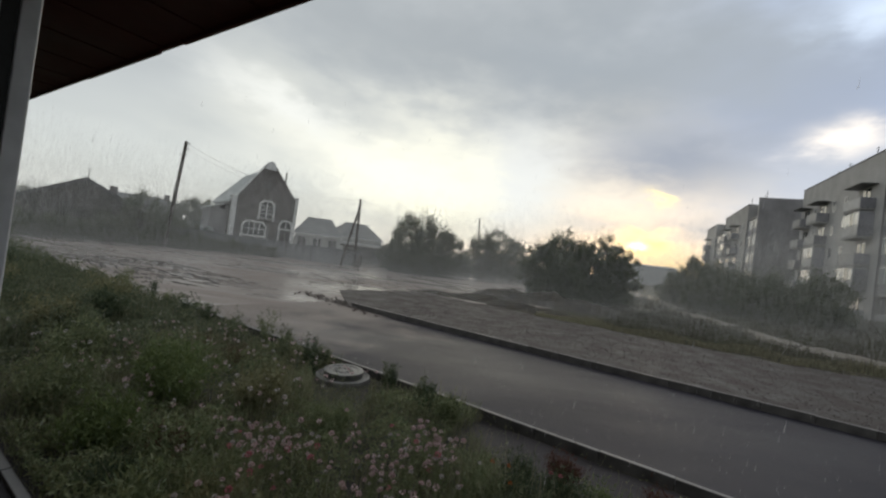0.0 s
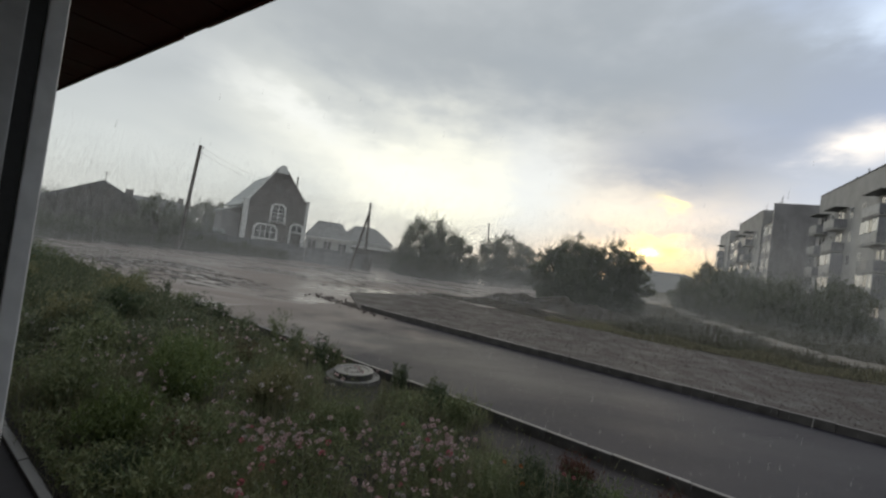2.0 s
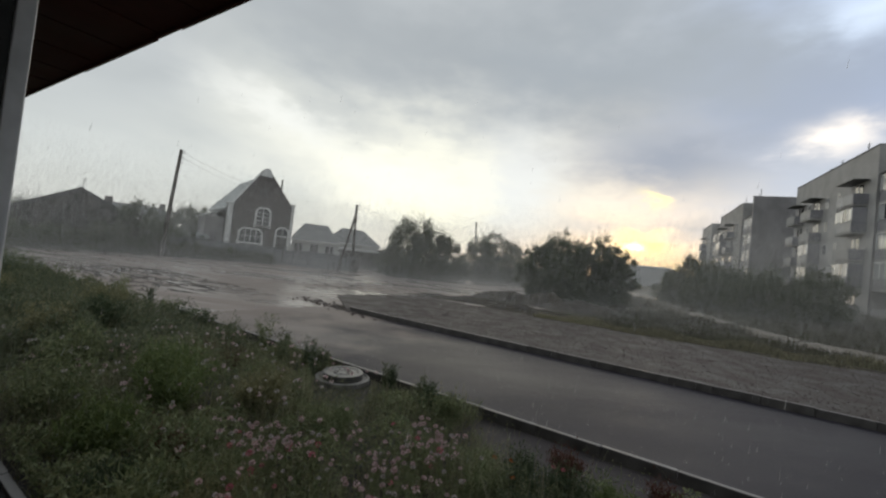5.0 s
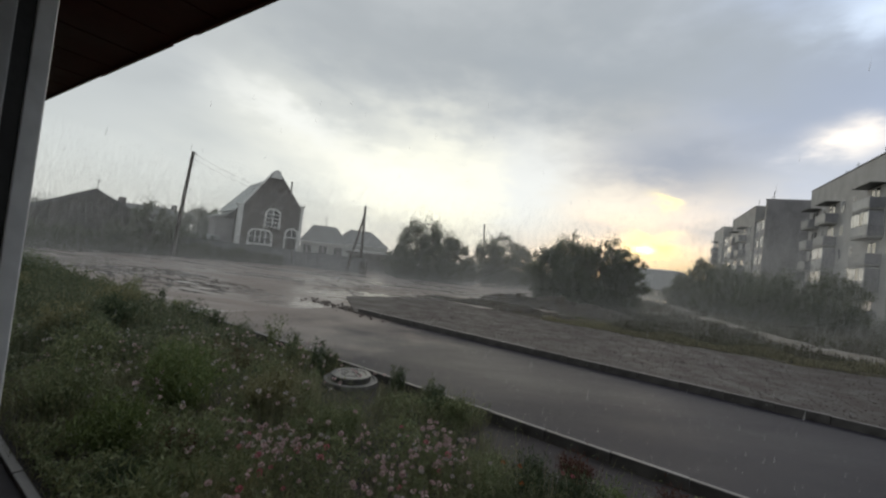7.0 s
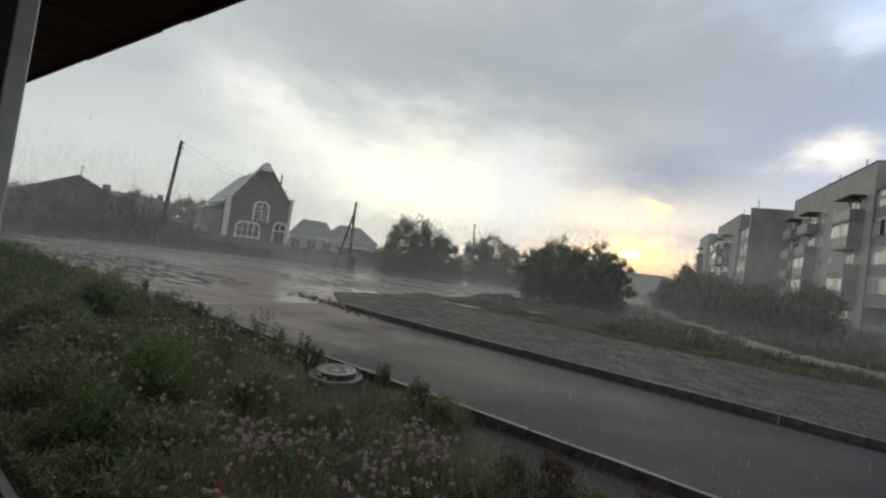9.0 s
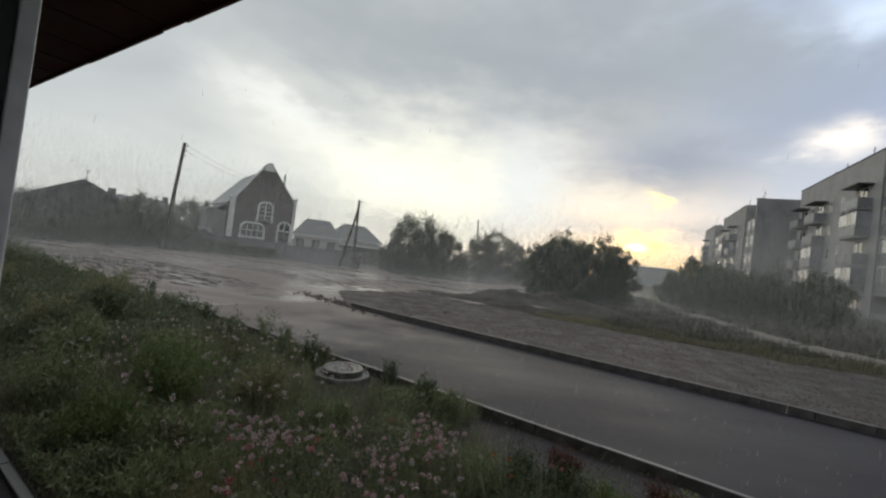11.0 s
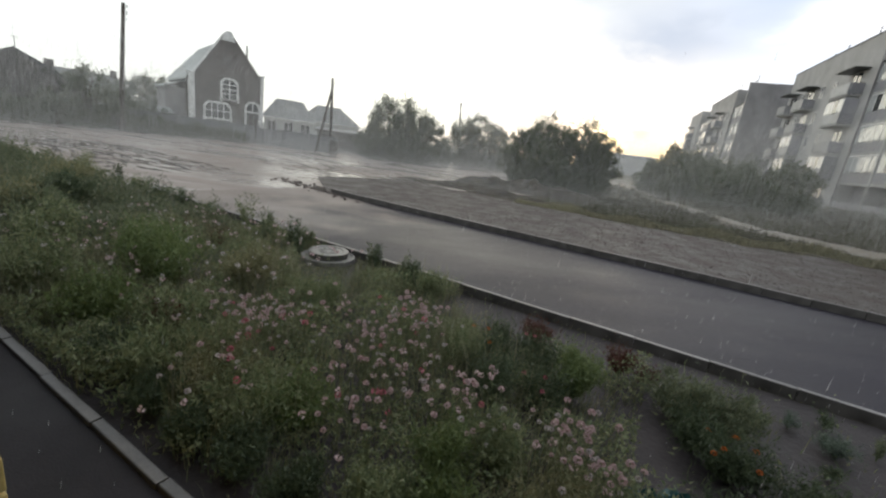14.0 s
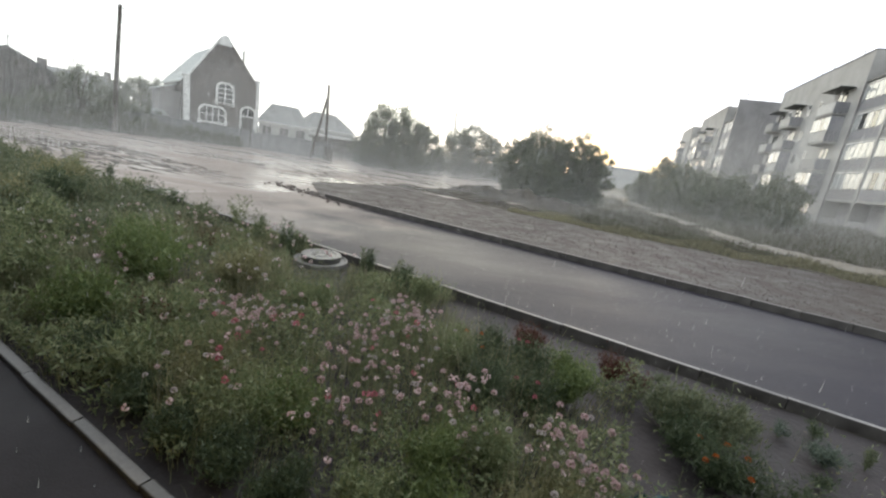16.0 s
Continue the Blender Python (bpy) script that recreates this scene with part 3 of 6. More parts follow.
# loose stones on the gravel, and clods where it meets the mud
def stones(name, count, sampler, rmin, rmax, material, label, category):
    base = bmesh.new()
    bmesh.ops.create_icosphere(base, subdivisions=1, radius=1.0)
    bv = np.array([v.co[:] for v in base.verts])
    bf = np.array([[v.index for v in f.verts] for f in base.faces])
    base.free()
    vs, fs = [], []
    for i in range(count):
        p = sampler()
        r = RNG.uniform(rmin, rmax)
        v = bv * RNG.uniform(0.6, 1.2, (len(bv), 1)) * r * np.array([1, RNG.uniform(0.6, 1.1), RNG.uniform(0.4, 0.7)])
        c, sn = math.cos(i), math.sin(i)
        v = v @ np.array([[c, sn, 0], [-sn, c, 0], [0, 0, 1]])
        fs.append(bf + len(bv) * i)
        vs.append(v + np.array([p.x, p.y, p.z]))
    vs, fs = np.concatenate(vs), np.concatenate(fs)
    ob = mesh_ob(name, vs.tolist(), fs.tolist(), material)
    return tagged(ob, label, category, kind="stuff")


def on_gravel():
    s = RNG.uniform(-12, 16)
    d = gravel_in(s) + 0.1 + (gravel_out(s) - gravel_in(s) - 0.2) * RNG.uniform() ** 1.3
    p = st(s, d)
    p.z = hz(p) + 0.05
    return p


stones("gravel_stones", 6000, on_gravel, 0.015, 0.045, M_STONE, "loose brown and grey gravel stones", "gravel")


def on_edge():
    t = RNG.uniform()
    p = Vector((-6.4 + 3.6 * t, 18.9 - 3.0 * t, 0)) + Vector((RNG.normal(0, 0.25), RNG.normal(0, 0.35), 0))
    p.z = hz(p) + 0.03
    return p


stones("broken_asphalt", 170, on_edge, 0.03, 0.09, M_STONE, "broken wet asphalt lumps at the street's end", "rubble")



def in_mud():
    s, d = (RNG.uniform(-28, -18), RNG.uniform(6.5, 11.5)) if RNG.uniform() < 0.6 else (RNG.uniform(-23, -15), RNG.uniform(15.5, 27))
    p = st(s, d)
    p.z = hz(p)
    return p


def mud_bars(name, n, sampler, label):
    """Low banks of silt that stand out of the water, long across the flow."""
    vs, fs, m = [], [], 10
    for i in range(n):
        c = sampler()
        L, w, h = RNG.uniform(0.15, 0.9), RNG.uniform(0.05, 0.18), RNG.uniform(0.012, 0.045)
        a = TH + math.pi * 0.02 + RNG.normal(0, 0.3)
        k0 = len(vs)
        vs.append((c.x, c.y, c.z + h))
        for k in range(m):
            t = 2 * math.pi * k / m
            rr = RNG.uniform(0.7, 1.25)
            x, y = L * math.cos(t) * rr, w * math.sin(t) * rr
            vs.append((c.x + x * math.cos(a) - y * math.sin(a), c.y + x * math.sin(a) + y * math.cos(a), c.z - 0.005))
        for k in range(m):
            fs.append((k0, k0 + 1 + k, k0 + 1 + (k + 1) % m))
    return tagged(mesh_ob(name, vs, fs, M_SILT), label, "mud", kind="stuff")


mud_bars("mud_bars", 420, in_mud, "low dark mud banks between puddles")

# ---- kerbs: separate blocks ----


def kerb_run(name, d, s0, s1, top, wide, tall, length, label):
    run = thing(name, st(s0, d, 0), label, "kerb", kind="structure", turn=TH)
    bm = box_bm(0.003, length - 0.003, -wide / 2, wide / 2, top - tall, top, 0.012)
    shared = None
    for i in range(int((s1 - s0) / length)):
        if shared is None:
            ob = part("kerb_block", bm, M_KERB, run)
            shared = ob.data
            # Upward faces take the paler colour that paints the sheen on.
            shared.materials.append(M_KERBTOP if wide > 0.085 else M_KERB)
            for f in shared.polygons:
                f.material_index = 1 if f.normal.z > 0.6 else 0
        else:
            ob = new("kerb_block", shared)
            ob.parent = run
        p = st(s0 + i * length, d)
        ob.location = (i * length, RNG.normal(0, 0.004), hz(p) + RNG.normal(0, 0.003))
        ob.rotation_euler = (RNG.normal(0, 0.01), RNG.normal(0, 0.004), RNG.normal(0, 0.004))
    return run


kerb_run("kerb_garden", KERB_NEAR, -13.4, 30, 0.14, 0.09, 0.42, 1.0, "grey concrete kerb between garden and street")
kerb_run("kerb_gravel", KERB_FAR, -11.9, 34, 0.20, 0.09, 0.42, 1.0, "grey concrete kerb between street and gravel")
kerb_run("kerb_path", 0.455, -11, 9, 0.06, 0.088, 0.20, 1.0, "thin concrete edging along the apron")

# garden bed soil and the apron by the wall
draped("garden_soil", lambda s: 0.49, lambda s: KERB_NEAR - 0.075, np.linspace(-34, 22, 90), 14, M_BED, -0.025, "bare wet grey-brown garden soil", "soil")
draped("pavement", lambda s: -0.60, lambda s: 0.41, np.linspace(-11, 9, 10), 2, M_APRON, 0.01, "dark damp asphalt apron along the wall", "pavement")

# ---- the building that the camera stands in ----
JAMB, FACE = -0.400, -0.595


def doorway():
    wall = thing("wall_south", (0, 0, 0), "yellow facing-brick wall beside the open window", "wall", kind="structure", turn=TH)
    part("wall_core", box_bm(-9, JAMB - 0.06, FACE - 0.42, FACE - 0.03, -0.1, 3.6), M_MORTAR, wall)
    part("wall_beyond", box_bm(2.2, 8, FACE - 0.42, FACE - 0.03, -0.1, 3.6), M_MORTAR, wall)
    part("lintel", box_bm(JAMB - 0.06, 2.2, FACE - 0.42, FACE - 0.03, 3.2, 3.6), M_MORTAR, wall)
    part("sill_wall", box_bm(-0.16, 2.2, FACE - 0.42, FACE - 0.12, -0.1, 1.775, 0.005), M_MORTAR, wall)
    # white strip, gasket and panel of the opening's side, above the bricks
    part("frame_strip", box_bm(JAMB - 0.058, JAMB, FACE - 0.028, FACE, 1.93, 3.2, 0.003), M_FRAME, wall, "white plastic frame edge")
    part("gasket", box_bm(JAMB - 0.058, JAMB - 0.004, FACE - 0.050, FACE - 0.0285, 1.93, 3.2), M_GASKET, wall, "black rubber gasket")
    part("side_panel", box_bm(JAMB - 0.058, JAMB - 0.002, FACE - 0.42, FACE - 0.0505, 1.93, 3.2, 0.003), M_SASH, wall, "white plastic side panel, coloured grey as in shade")
    # bricks of the side, course by course
    data = {}
    for row in range(27):
        z = 0.0 + row * 0.0857
        if z + 0.077 > 1.93:
            break
        cuts = [(-0.42, -0.255), (-0.245, 0.012)] if row % 2 else [(-0.42, -0.13), (-0.12, 0.012)]
        for y0, y1 in cuts:
            key = (y0, y1)
            if key not in data:
                ob = part("brick", box_bm(JAMB - 0.058, JAMB, FACE + y0, FACE + y1, 0, 0.077, 0.003), M_YBRICK, wall)
                data[key] = ob.data
            else:
                ob = new("brick", data[key])
                ob.parent = wall
            ob.location = (0, 0, z)
    for row in range(27):
        z = row * 0.0857
        if z > 1.85:
            break
        for i in range(9):
            key = "face"
            if key not in data:
                ob = part("brick", box_bm(0, 0.25, FACE - 0.03, FACE + 0.009, 0, 0.077, 0.003), M_YBRICK, wall)
                data[key] = ob.data
            else:
                ob = new("brick", data[key])
                ob.parent = wall
            ob.location = (JAMB - 0.32 - 0.26 * i - (0.13 if row % 2 else 0), 0, z)
    # room behind
    room = thing("wall_room", (0, 0, 0), "plain grey plastered room behind the window", "wall", kind="structure", turn=TH)
    y0, y1 = FACE - 4.2, FACE - 0.43
    part("back_wall", box_bm(-3, 4, y0 - 0.1, y0, 0.9, 3.5), M_PLASTER, room)
    part("side_wall", box_bm(-3.1, -3, y0, y1, 0.9, 3.5), M_PLASTER, room)
    part("side_wall", box_bm(4, 4.1, y0, y1, 0.9, 3.5), M_PLASTER, room)
    fl = part("floor", box_bm(-3, 4, y0, y1, 0.86, 0.98), M_KERB)
    fl.rotation_euler.z = TH
    tagged(fl, "bare concrete floor of the entrance", "floor", kind="structure")
    ce = part("ceiling", box_bm(-3, 4, y0, y1, 3.25, 3.4), M_PLASTER)
    ce.rotation_euler.z = TH
    tagged(ce, "plain plaster ceiling of the entrance", "ceiling", kind="structure")
    # eaves
    eave = thing("roof_eaves", (0, 0, 0), "dark brown-red metal eaves soffit with seamed edge trim", "roof", kind="structure", turn=TH)
    part("roof_slab", box_bm(-9, 8, FACE - 4.4, -0.03, 3.62, 3.70), M_SOFFIT, eave)
    s, k = -9.0, 0
    while s < 8:
        w = 0.185
        ob = part("soffit_strip", box_bm(s + 0.002, s + w - 0.002, FACE + 0.0, -0.035, 3.497 + 0.003 * (k % 2), 3.51, 0.0), M_SOFFIT, eave)
        s, k = s + w, k + 1
    cuts = [-9, -7.4, -5.6, -3.9, -2.34, -1.44, -1.23, 0.6, 2.5, 4.4, 6.2, 8]
    for i, (a, b) in enumerate(zip(cuts, cuts[1:])):
        lip = 0.006 * (i % 2)
        bm = box_bm(a + 0.004, b - 0.004, -0.034, -0.02, 3.478 + lip, 3.66, 0.002)
        part("edge_trim", bm, M_SOFFIT, eave)
    # short white sill end beside the doorway
    sill = thing("window_sill", (0, 0, 0), "white plastic sill board of the open window", "sill", turn=TH)
    part("sill_board", box_bm(-0.25, 2.2, FACE - 0.30, FACE + 0.034, 1.778, 1.80, 0.004), M_FRAME, sill)


doorway()

# ---- manhole ----


def manhole(at):
    ob = thing("manhole", at, "round concrete manhole collar with iron lid, wet", "manhole")
    bm = bmesh.new()
    prof = [(0.30, -0.08), (0.545, -0.08), (0.545, 0.03), (0.53, 0.04), (0.49, 0.04), (0.48, 0.02), (0.40, 0.02), (0.40, 0.0), (0.30, 0.0)]
    n = 40
    rings = [[bm.verts.new((r * math.cos(i * 2 * math.pi / n), r * math.sin(i * 2 * math.pi / n), z)) for i in range(n)] for r, z in prof]
    for a, b in zip(rings, rings[1:]):
        for i in range(n):
            bm.faces.new((a[i], a[(i + 1) % n], b[(i + 1) % n], b[i]))
    bmesh.ops.recalc_face_normals(bm, faces=bm.faces)
    part("collar", bm, M_MANHOLE, ob, "pale concrete collar ring")
    part("neck", tube_bm([(0, 0, 0.0), (0, 0, 0.115)], [0.40, 0.39], 40), M_GASKET_IRON, ob, "dark wet iron neck")
    bm = bmesh.new()
    prof = [(0.0, 0.13), (0.08, 0.135), (0.09, 0.142), (0.20, 0.142), (0.21, 0.132), (0.30, 0.132), (0.31, 0.145), (0.395, 0.145), (0.405, 0.135), (0.405, 0.112)]
    rings = []
    for r, z in prof[1:]:
        rings.append([bm.verts.new((r * math.cos(i * 2 * math.pi / n), r * math.sin(i * 2 * math.pi / n), z)) for i in range(n)])
    for a, b in zip(rings, rings[1:]):
        for i in range(n):
            bm.faces.new((a[i], a[(i + 1) % n], b[(i + 1) % n], b[i]))
    bm.faces.new(rings[0])
    bmesh.ops.recalc_face_normals(bm, faces=bm.faces)
    lid = part("lid", bm, M_IRON, ob, "round ribbed iron lid")
    for i in range(8):
        a = i * math.pi / 4
        rib = part("rib", box_bm(0.10, 0.19, -0.012, 0.012, 0.142, 0.152, 0.003), M_IRON, lid)
        rib.rotation_euler.z = a
    return ob


manhole(Vector((-1.63, 7.30, 0.035)))

# ---- poles and wires ----


def pole(name, base, top, r0, r1, label, strut=None, arms=2):
    ob = thing(name, base, label, "utility pole")
    v = Vector(top) - Vector(base)
    part("post", tube_bm([Vector((0, 0, -0.3)), v * 0.5, v], [r0, (r0 + r1) / 2, r1], 10), M_POLE, ob)
    if strut:
        part("strut", tube_bm([Vector(strut) - Vector(base), v * 0.86], [r0 * 0.8, r1], 8), M_POLE, ob)
    for k in range(arms):
        z = v * (0.97 - 0.05 * k)
        arm = part("hook", tube_bm([z, z + Vector((0.20, 0.05, 0.0)), z + Vector((0.24, 0.06, 0.10))], [0.02, 0.02, 0.018], 6), M_WIRE, ob)
        bm = tube_bm([z + Vector((0.24, 0.06, 0.08)), z + Vector((0.24, 0.06, 0.14)), z + Vector((0.24, 0.06, 0.22))], [0.05, 0.065, 0.03], 8)
        part("insulator", bm, M_CERAMIC, arm)
    return ob


def g_at(azimuth, r):
    p = polar(azimuth, r)
    p.z = hz(p)
    return p


P1, P1T = g_at(-34.75, 40.5), Vector((-22.7, 32.82, 9.45))
P2, P2T = g_at(-12.45, 41.5), polar(-12.75, 41.5, 7.25)
P3, P3T = g_at(4.6, 88), Vector((6.6, 89.6, 11.9))
pole("utility_pole", P1, P1T, 0.17, 0.12, "tall dark timber utility pole, slightly leaning", arms=3)
pole("utility_pole", P2, P2T, 0.15, 0.11, "timber utility pole braced by a strut", strut=g_at(-14.3, 41.3))
pole("utility_pole", P3, P3T, 0.20, 0.15, "distant timber utility pole behind trees")


def wire(a, b, sag, r=0.008):
    a, b = Vector(a), Vector(b)
    pts = [a.lerp(b, i / 14) - Vector((0, 0, sag * 4 * (i / 14) * (1 - i / 14))) for i in range(15)]
    ob = part("wire", tube_bm(pts, [r] * 15, 4), M_WIRE)
    return tagged(ob, "thin grey overhead wire between poles", "wire", group="overhead wires")


for k in range(2):
    wire(P1T + Vector((0.2, 0, -0.2 - 0.45 * k)), P2T + Vector((0.2, 0, -0.1 - 0.3 * k)), 1.2)
    wire(P2T + Vector((0.2, 0, -0.1 - 0.3 * k)), P3T + Vector((0, 0, -0.3 * k)), 2.0)

# ---- brick house with the steep gable ----


def arch_outline(x0, x1, z0, z1, rise, n=8):
    """A window outline: a round-headed arch, or with rise below zero a head with cut corners."""
    xm, hw = (x0 + x1) / 2, (x1 - x0) / 2
    pts = [(x0, z0), (x1, z0)]
    if rise < 0:
        return pts + [(x1, z1 + rise), (x1 + rise, z1), (x0 - rise, z1), (x0, z1 + rise)]
    for i in range(n + 1):
        a = math.pi * i / n
        pts.append((xm + hw * math.cos(a), z1 - rise + rise * math.sin(a)))
    return pts


def arched_window(house, name, x0, x1, z0, z1, rise, bars, rows, label):
    win = part(name, prism_bm(arch_outline(x0, x1, z0, z1, rise), -0.02, 0.03), M_GLASS, house, label)
    # surround: a chain of blocks round the opening, standing proud
    pts = arch_outline(x0 - 0.09, x1 + 0.09, z0 - 0.09, z1 + 0.09, rise + (0.05 if rise > 0 else -0.03), 10)
    for i in range(len(pts)):
        a, b = Vector((pts[i][0], 0, pts[i][1])), Vector((pts[(i + 1) % len(pts)][0], 0, pts[(i + 1) % len(pts)][1]))
        n = max(1, round((b - a).length / 0.45))
        for k in range(n):
            p, q = a.lerp(b, k / n), a.lerp(b, (k + 1) / n)
            m, ln = (p + q) / 2, (q - p).length
            bm = box_bm(-ln / 2, ln / 2, -0.12, 0.02, -0.085, 0.085, 0.012)
            ang = math.atan2(q.z - p.z, q.x - p.x)
            bmesh.ops.transform(bm, verts=bm.verts, matrix=Matrix.Translation(m) @ Matrix.Rotation(-ang, 4, "Y"))
            part("surround_block", bm, M_TRIM, win)
    for i in range(1, bars + 1):
        x = x0 + (x1 - x0) * i / (bars + 1)
        part("glazing_bar", box_bm(x - 0.035, x + 0.035, -0.06, -0.025, z0, z1 - 0.03), M_FRAME, win)
    for i in range(1, rows + 1):
        z = z0 + (z1 - z0) * i / (rows + 1)
        part("glazing_bar", box_bm(x0, x1, -0.064, -0.028, z - 0.03, z + 0.03), M_FRAME, win)
    return win


def gable_house(at, turn):
    """x along the front, y to the back, its front at y = 0; base at z = 0."""
    h = thing("brick_house", at, "dark brick house with steep pale roof, white arched windows", "house", turn=turn)
    w, eave, top, depth = 2.78, 5.35, 9.0, 12.0
    front = [(-w, -0.3), (w, -0.3), (w, eave + 0.5), (0.35, top), (-0.35, top), (-w, eave)]
    part("front_wall", prism_bm(front, 0, 0.35), M_BRICK, h)
    part("side_wall", box_bm(-w, -w + 0.3, 0.35, depth, -0.3, eave), M_PANEL, h, "grey rendered side wall")
    part("side_wall", box_bm(w - 0.3, w, 0.35, depth, -0.3, eave), M_BRICK, h)
    part("back_wall", prism_bm([(-w, -0.3), (w, -0.3), (w, eave), (0, top - 0.3), (-w, eave)], depth - 0.3, depth), M_BRICK, h)
    for sgn in (-1, 1):
        out = [(sgn * (w + 0.35), eave - 0.45), (0.0, top - 0.35), (0.0, top - 0.23), (sgn * (w + 0.35), eave - 0.31)]
        roof = part("roof", prism_bm(out, 0.36, depth + 0.3), M_SLATE, h, "pale wet sheet roofing")
        for i in range(16):
            y = 0.5 + i * 0.75
            rib = prism_bm([(sgn * (w + 0.35), eave - 0.31), (0.0, top - 0.23), (0.0, top - 0.20), (sgn * (w + 0.35), eave - 0.28)], y, y + 0.04)
            part("seam", rib, M_SLATE, roof)
    # coping along the gable, rounded crown
    n = 9
    for sgn in (-1, 1):
        e0 = eave if sgn < 0 else eave + 0.5
        a, b = Vector((sgn * w, 0, e0)), Vector((sgn * 0.38, 0, top - 0.02))
        for k in range(n):
            p, q = a.lerp(b, k / n), a.lerp(b, (k + 1) / n)
            ang = math.atan2(q.z - p.z, q.x - p.x)
            bm = box_bm(-(q - p).length / 2, (q - p).length / 2, -0.06, 0.42, -0.02, 0.10, 0.01)
            bmesh.ops.transform(bm, verts=bm.verts, matrix=Matrix.Translation((p + q) / 2) @ Matrix.Rotation(-ang, 4, "Y"))
            part("coping_stone", bm, M_TRIM if sgn < 0 else M_BRICK, h)
    bm = prism_bm([(-0.56, top - 0.48), (-0.40, top - 0.05)] + [(0.40 * math.cos(math.pi * i / 8) * -1, top + 0.35 * math.sin(math.pi * i / 8)) for i in range(1, 8)] + [(0.40, top - 0.05), (0.56, top - 0.48)], -0.07, 0.45)
    part("crown_stone", bm, M_TRIM, h)
    # corner piers
    part("corner_pier", box_bm(-w - 0.32, -w + 0.12, -0.10, 0.5, -0.3, eave + 0.1, 0.02), M_TRIM, h, "white corner pier")
    part("corner_pier", box_bm(w - 0.04, w + 0.24, -0.10, 0.5, -0.3, eave + 0.75, 0.02), M_TRIM, h, "white corner pier")
    part("pier_cap", box_bm(w - 0.20, w + 0.38, -0.16, 0.56, eave + 0.75, eave + 0.87, 0.02), M_TRIM, h)
    low = arched_window(h, "window", -1.85, 0.10, 1.92, 3.15, -0.32, 3, 1, "wide cut-cornered window with white block surround")
    up = arched_window(h, "window", -0.50, 0.68, 3.70, 5.30, -0.30, 1, 3, "upstairs cut-cornered window with white surround")
    for win, x0, x1, z in ((low, -1.85, 0.10, 1.92), (up, -0.50, 0.68, 3.70)):      # stepped foot blocks of the surrounds
        for x in (x0 - 0.10, x1 + 0.10):
            part("surround_block", box_bm(x - 0.12, x + 0.12, -0.135, -0.002, z - 0.26, z + 0.10, 0.015), M_TRIM, win)
    part("window_sill", box_bm(-0.62, 0.80, -0.20, -0.122, 3.56, 3.63, 0.01), M_BRICK, up, "dark brick sill")
    door = arched_window(h, "door", 1.55, 2.62, 0.1, 3.62, 0.55, 1, 0, "arched front doorway with white surround")
    part("door_leaf", box_bm(1.58, 2.59, -0.07, -0.035, 0.1, 2.75, 0.01), M_TIMBER, door, "dark timber door leaf")
    part("transom", box_bm(1.50, 2.67, -0.13, -0.02, 2.75, 2.88, 0.01), M_TRIM, door)
    for x in (-0.42, -0.02):
        part("attic_slit", box_bm(x, x + 0.13, -0.012, 0.05, 6.55, 7.35, 0.004), M_ASBESTOS, h, "narrow grey attic vent slit")
    # lower side wing and drain pipe, vent pipe on the right slope
    part("side_wing", box_bm(-w - 1.6, -w - 0.01, 3.2, 8.0, -0.3, 4.1), M_PANEL, h, "grey rendered side wing")
    wing = prism_bm([(-w - 1.85, 4.0), (-w - 0.02, 4.75), (-w - 0.02, 4.87), (-w - 1.85, 4.12)], 2.9, 8.3)
    part("wing_roof", wing, M_SLATE, h)
    part("drain_pipe", tube_bm([(-w - 0.42, 0.15, 0.0), (-w - 0.42, 0.15, eave - 0.4), (-w - 0.2, 0.5, eave - 0.1)], [0.06] * 3, 8), M_TIMBER, h)
    part("kneeler", box_bm(-w - 0.50, -w + 0.05, -0.12, 0.5, eave - 0.02, eave + 0.14, 0.02), M_TRIM, h, "white kneeler stone")
    part("vent_pipe", tube_bm([(1.75, 0.8, 6.3), (1.75, 0.8, 8.65)], [0.08, 0.08], 8), M_TIMBER, h)
    return h


apex = polar(-24.7, 44.0)
HTURN = radians(38.4)
hp = Vector((apex.x + 0.14, apex.y + 0.08, 0.42))
gable_house(hp, HTURN)


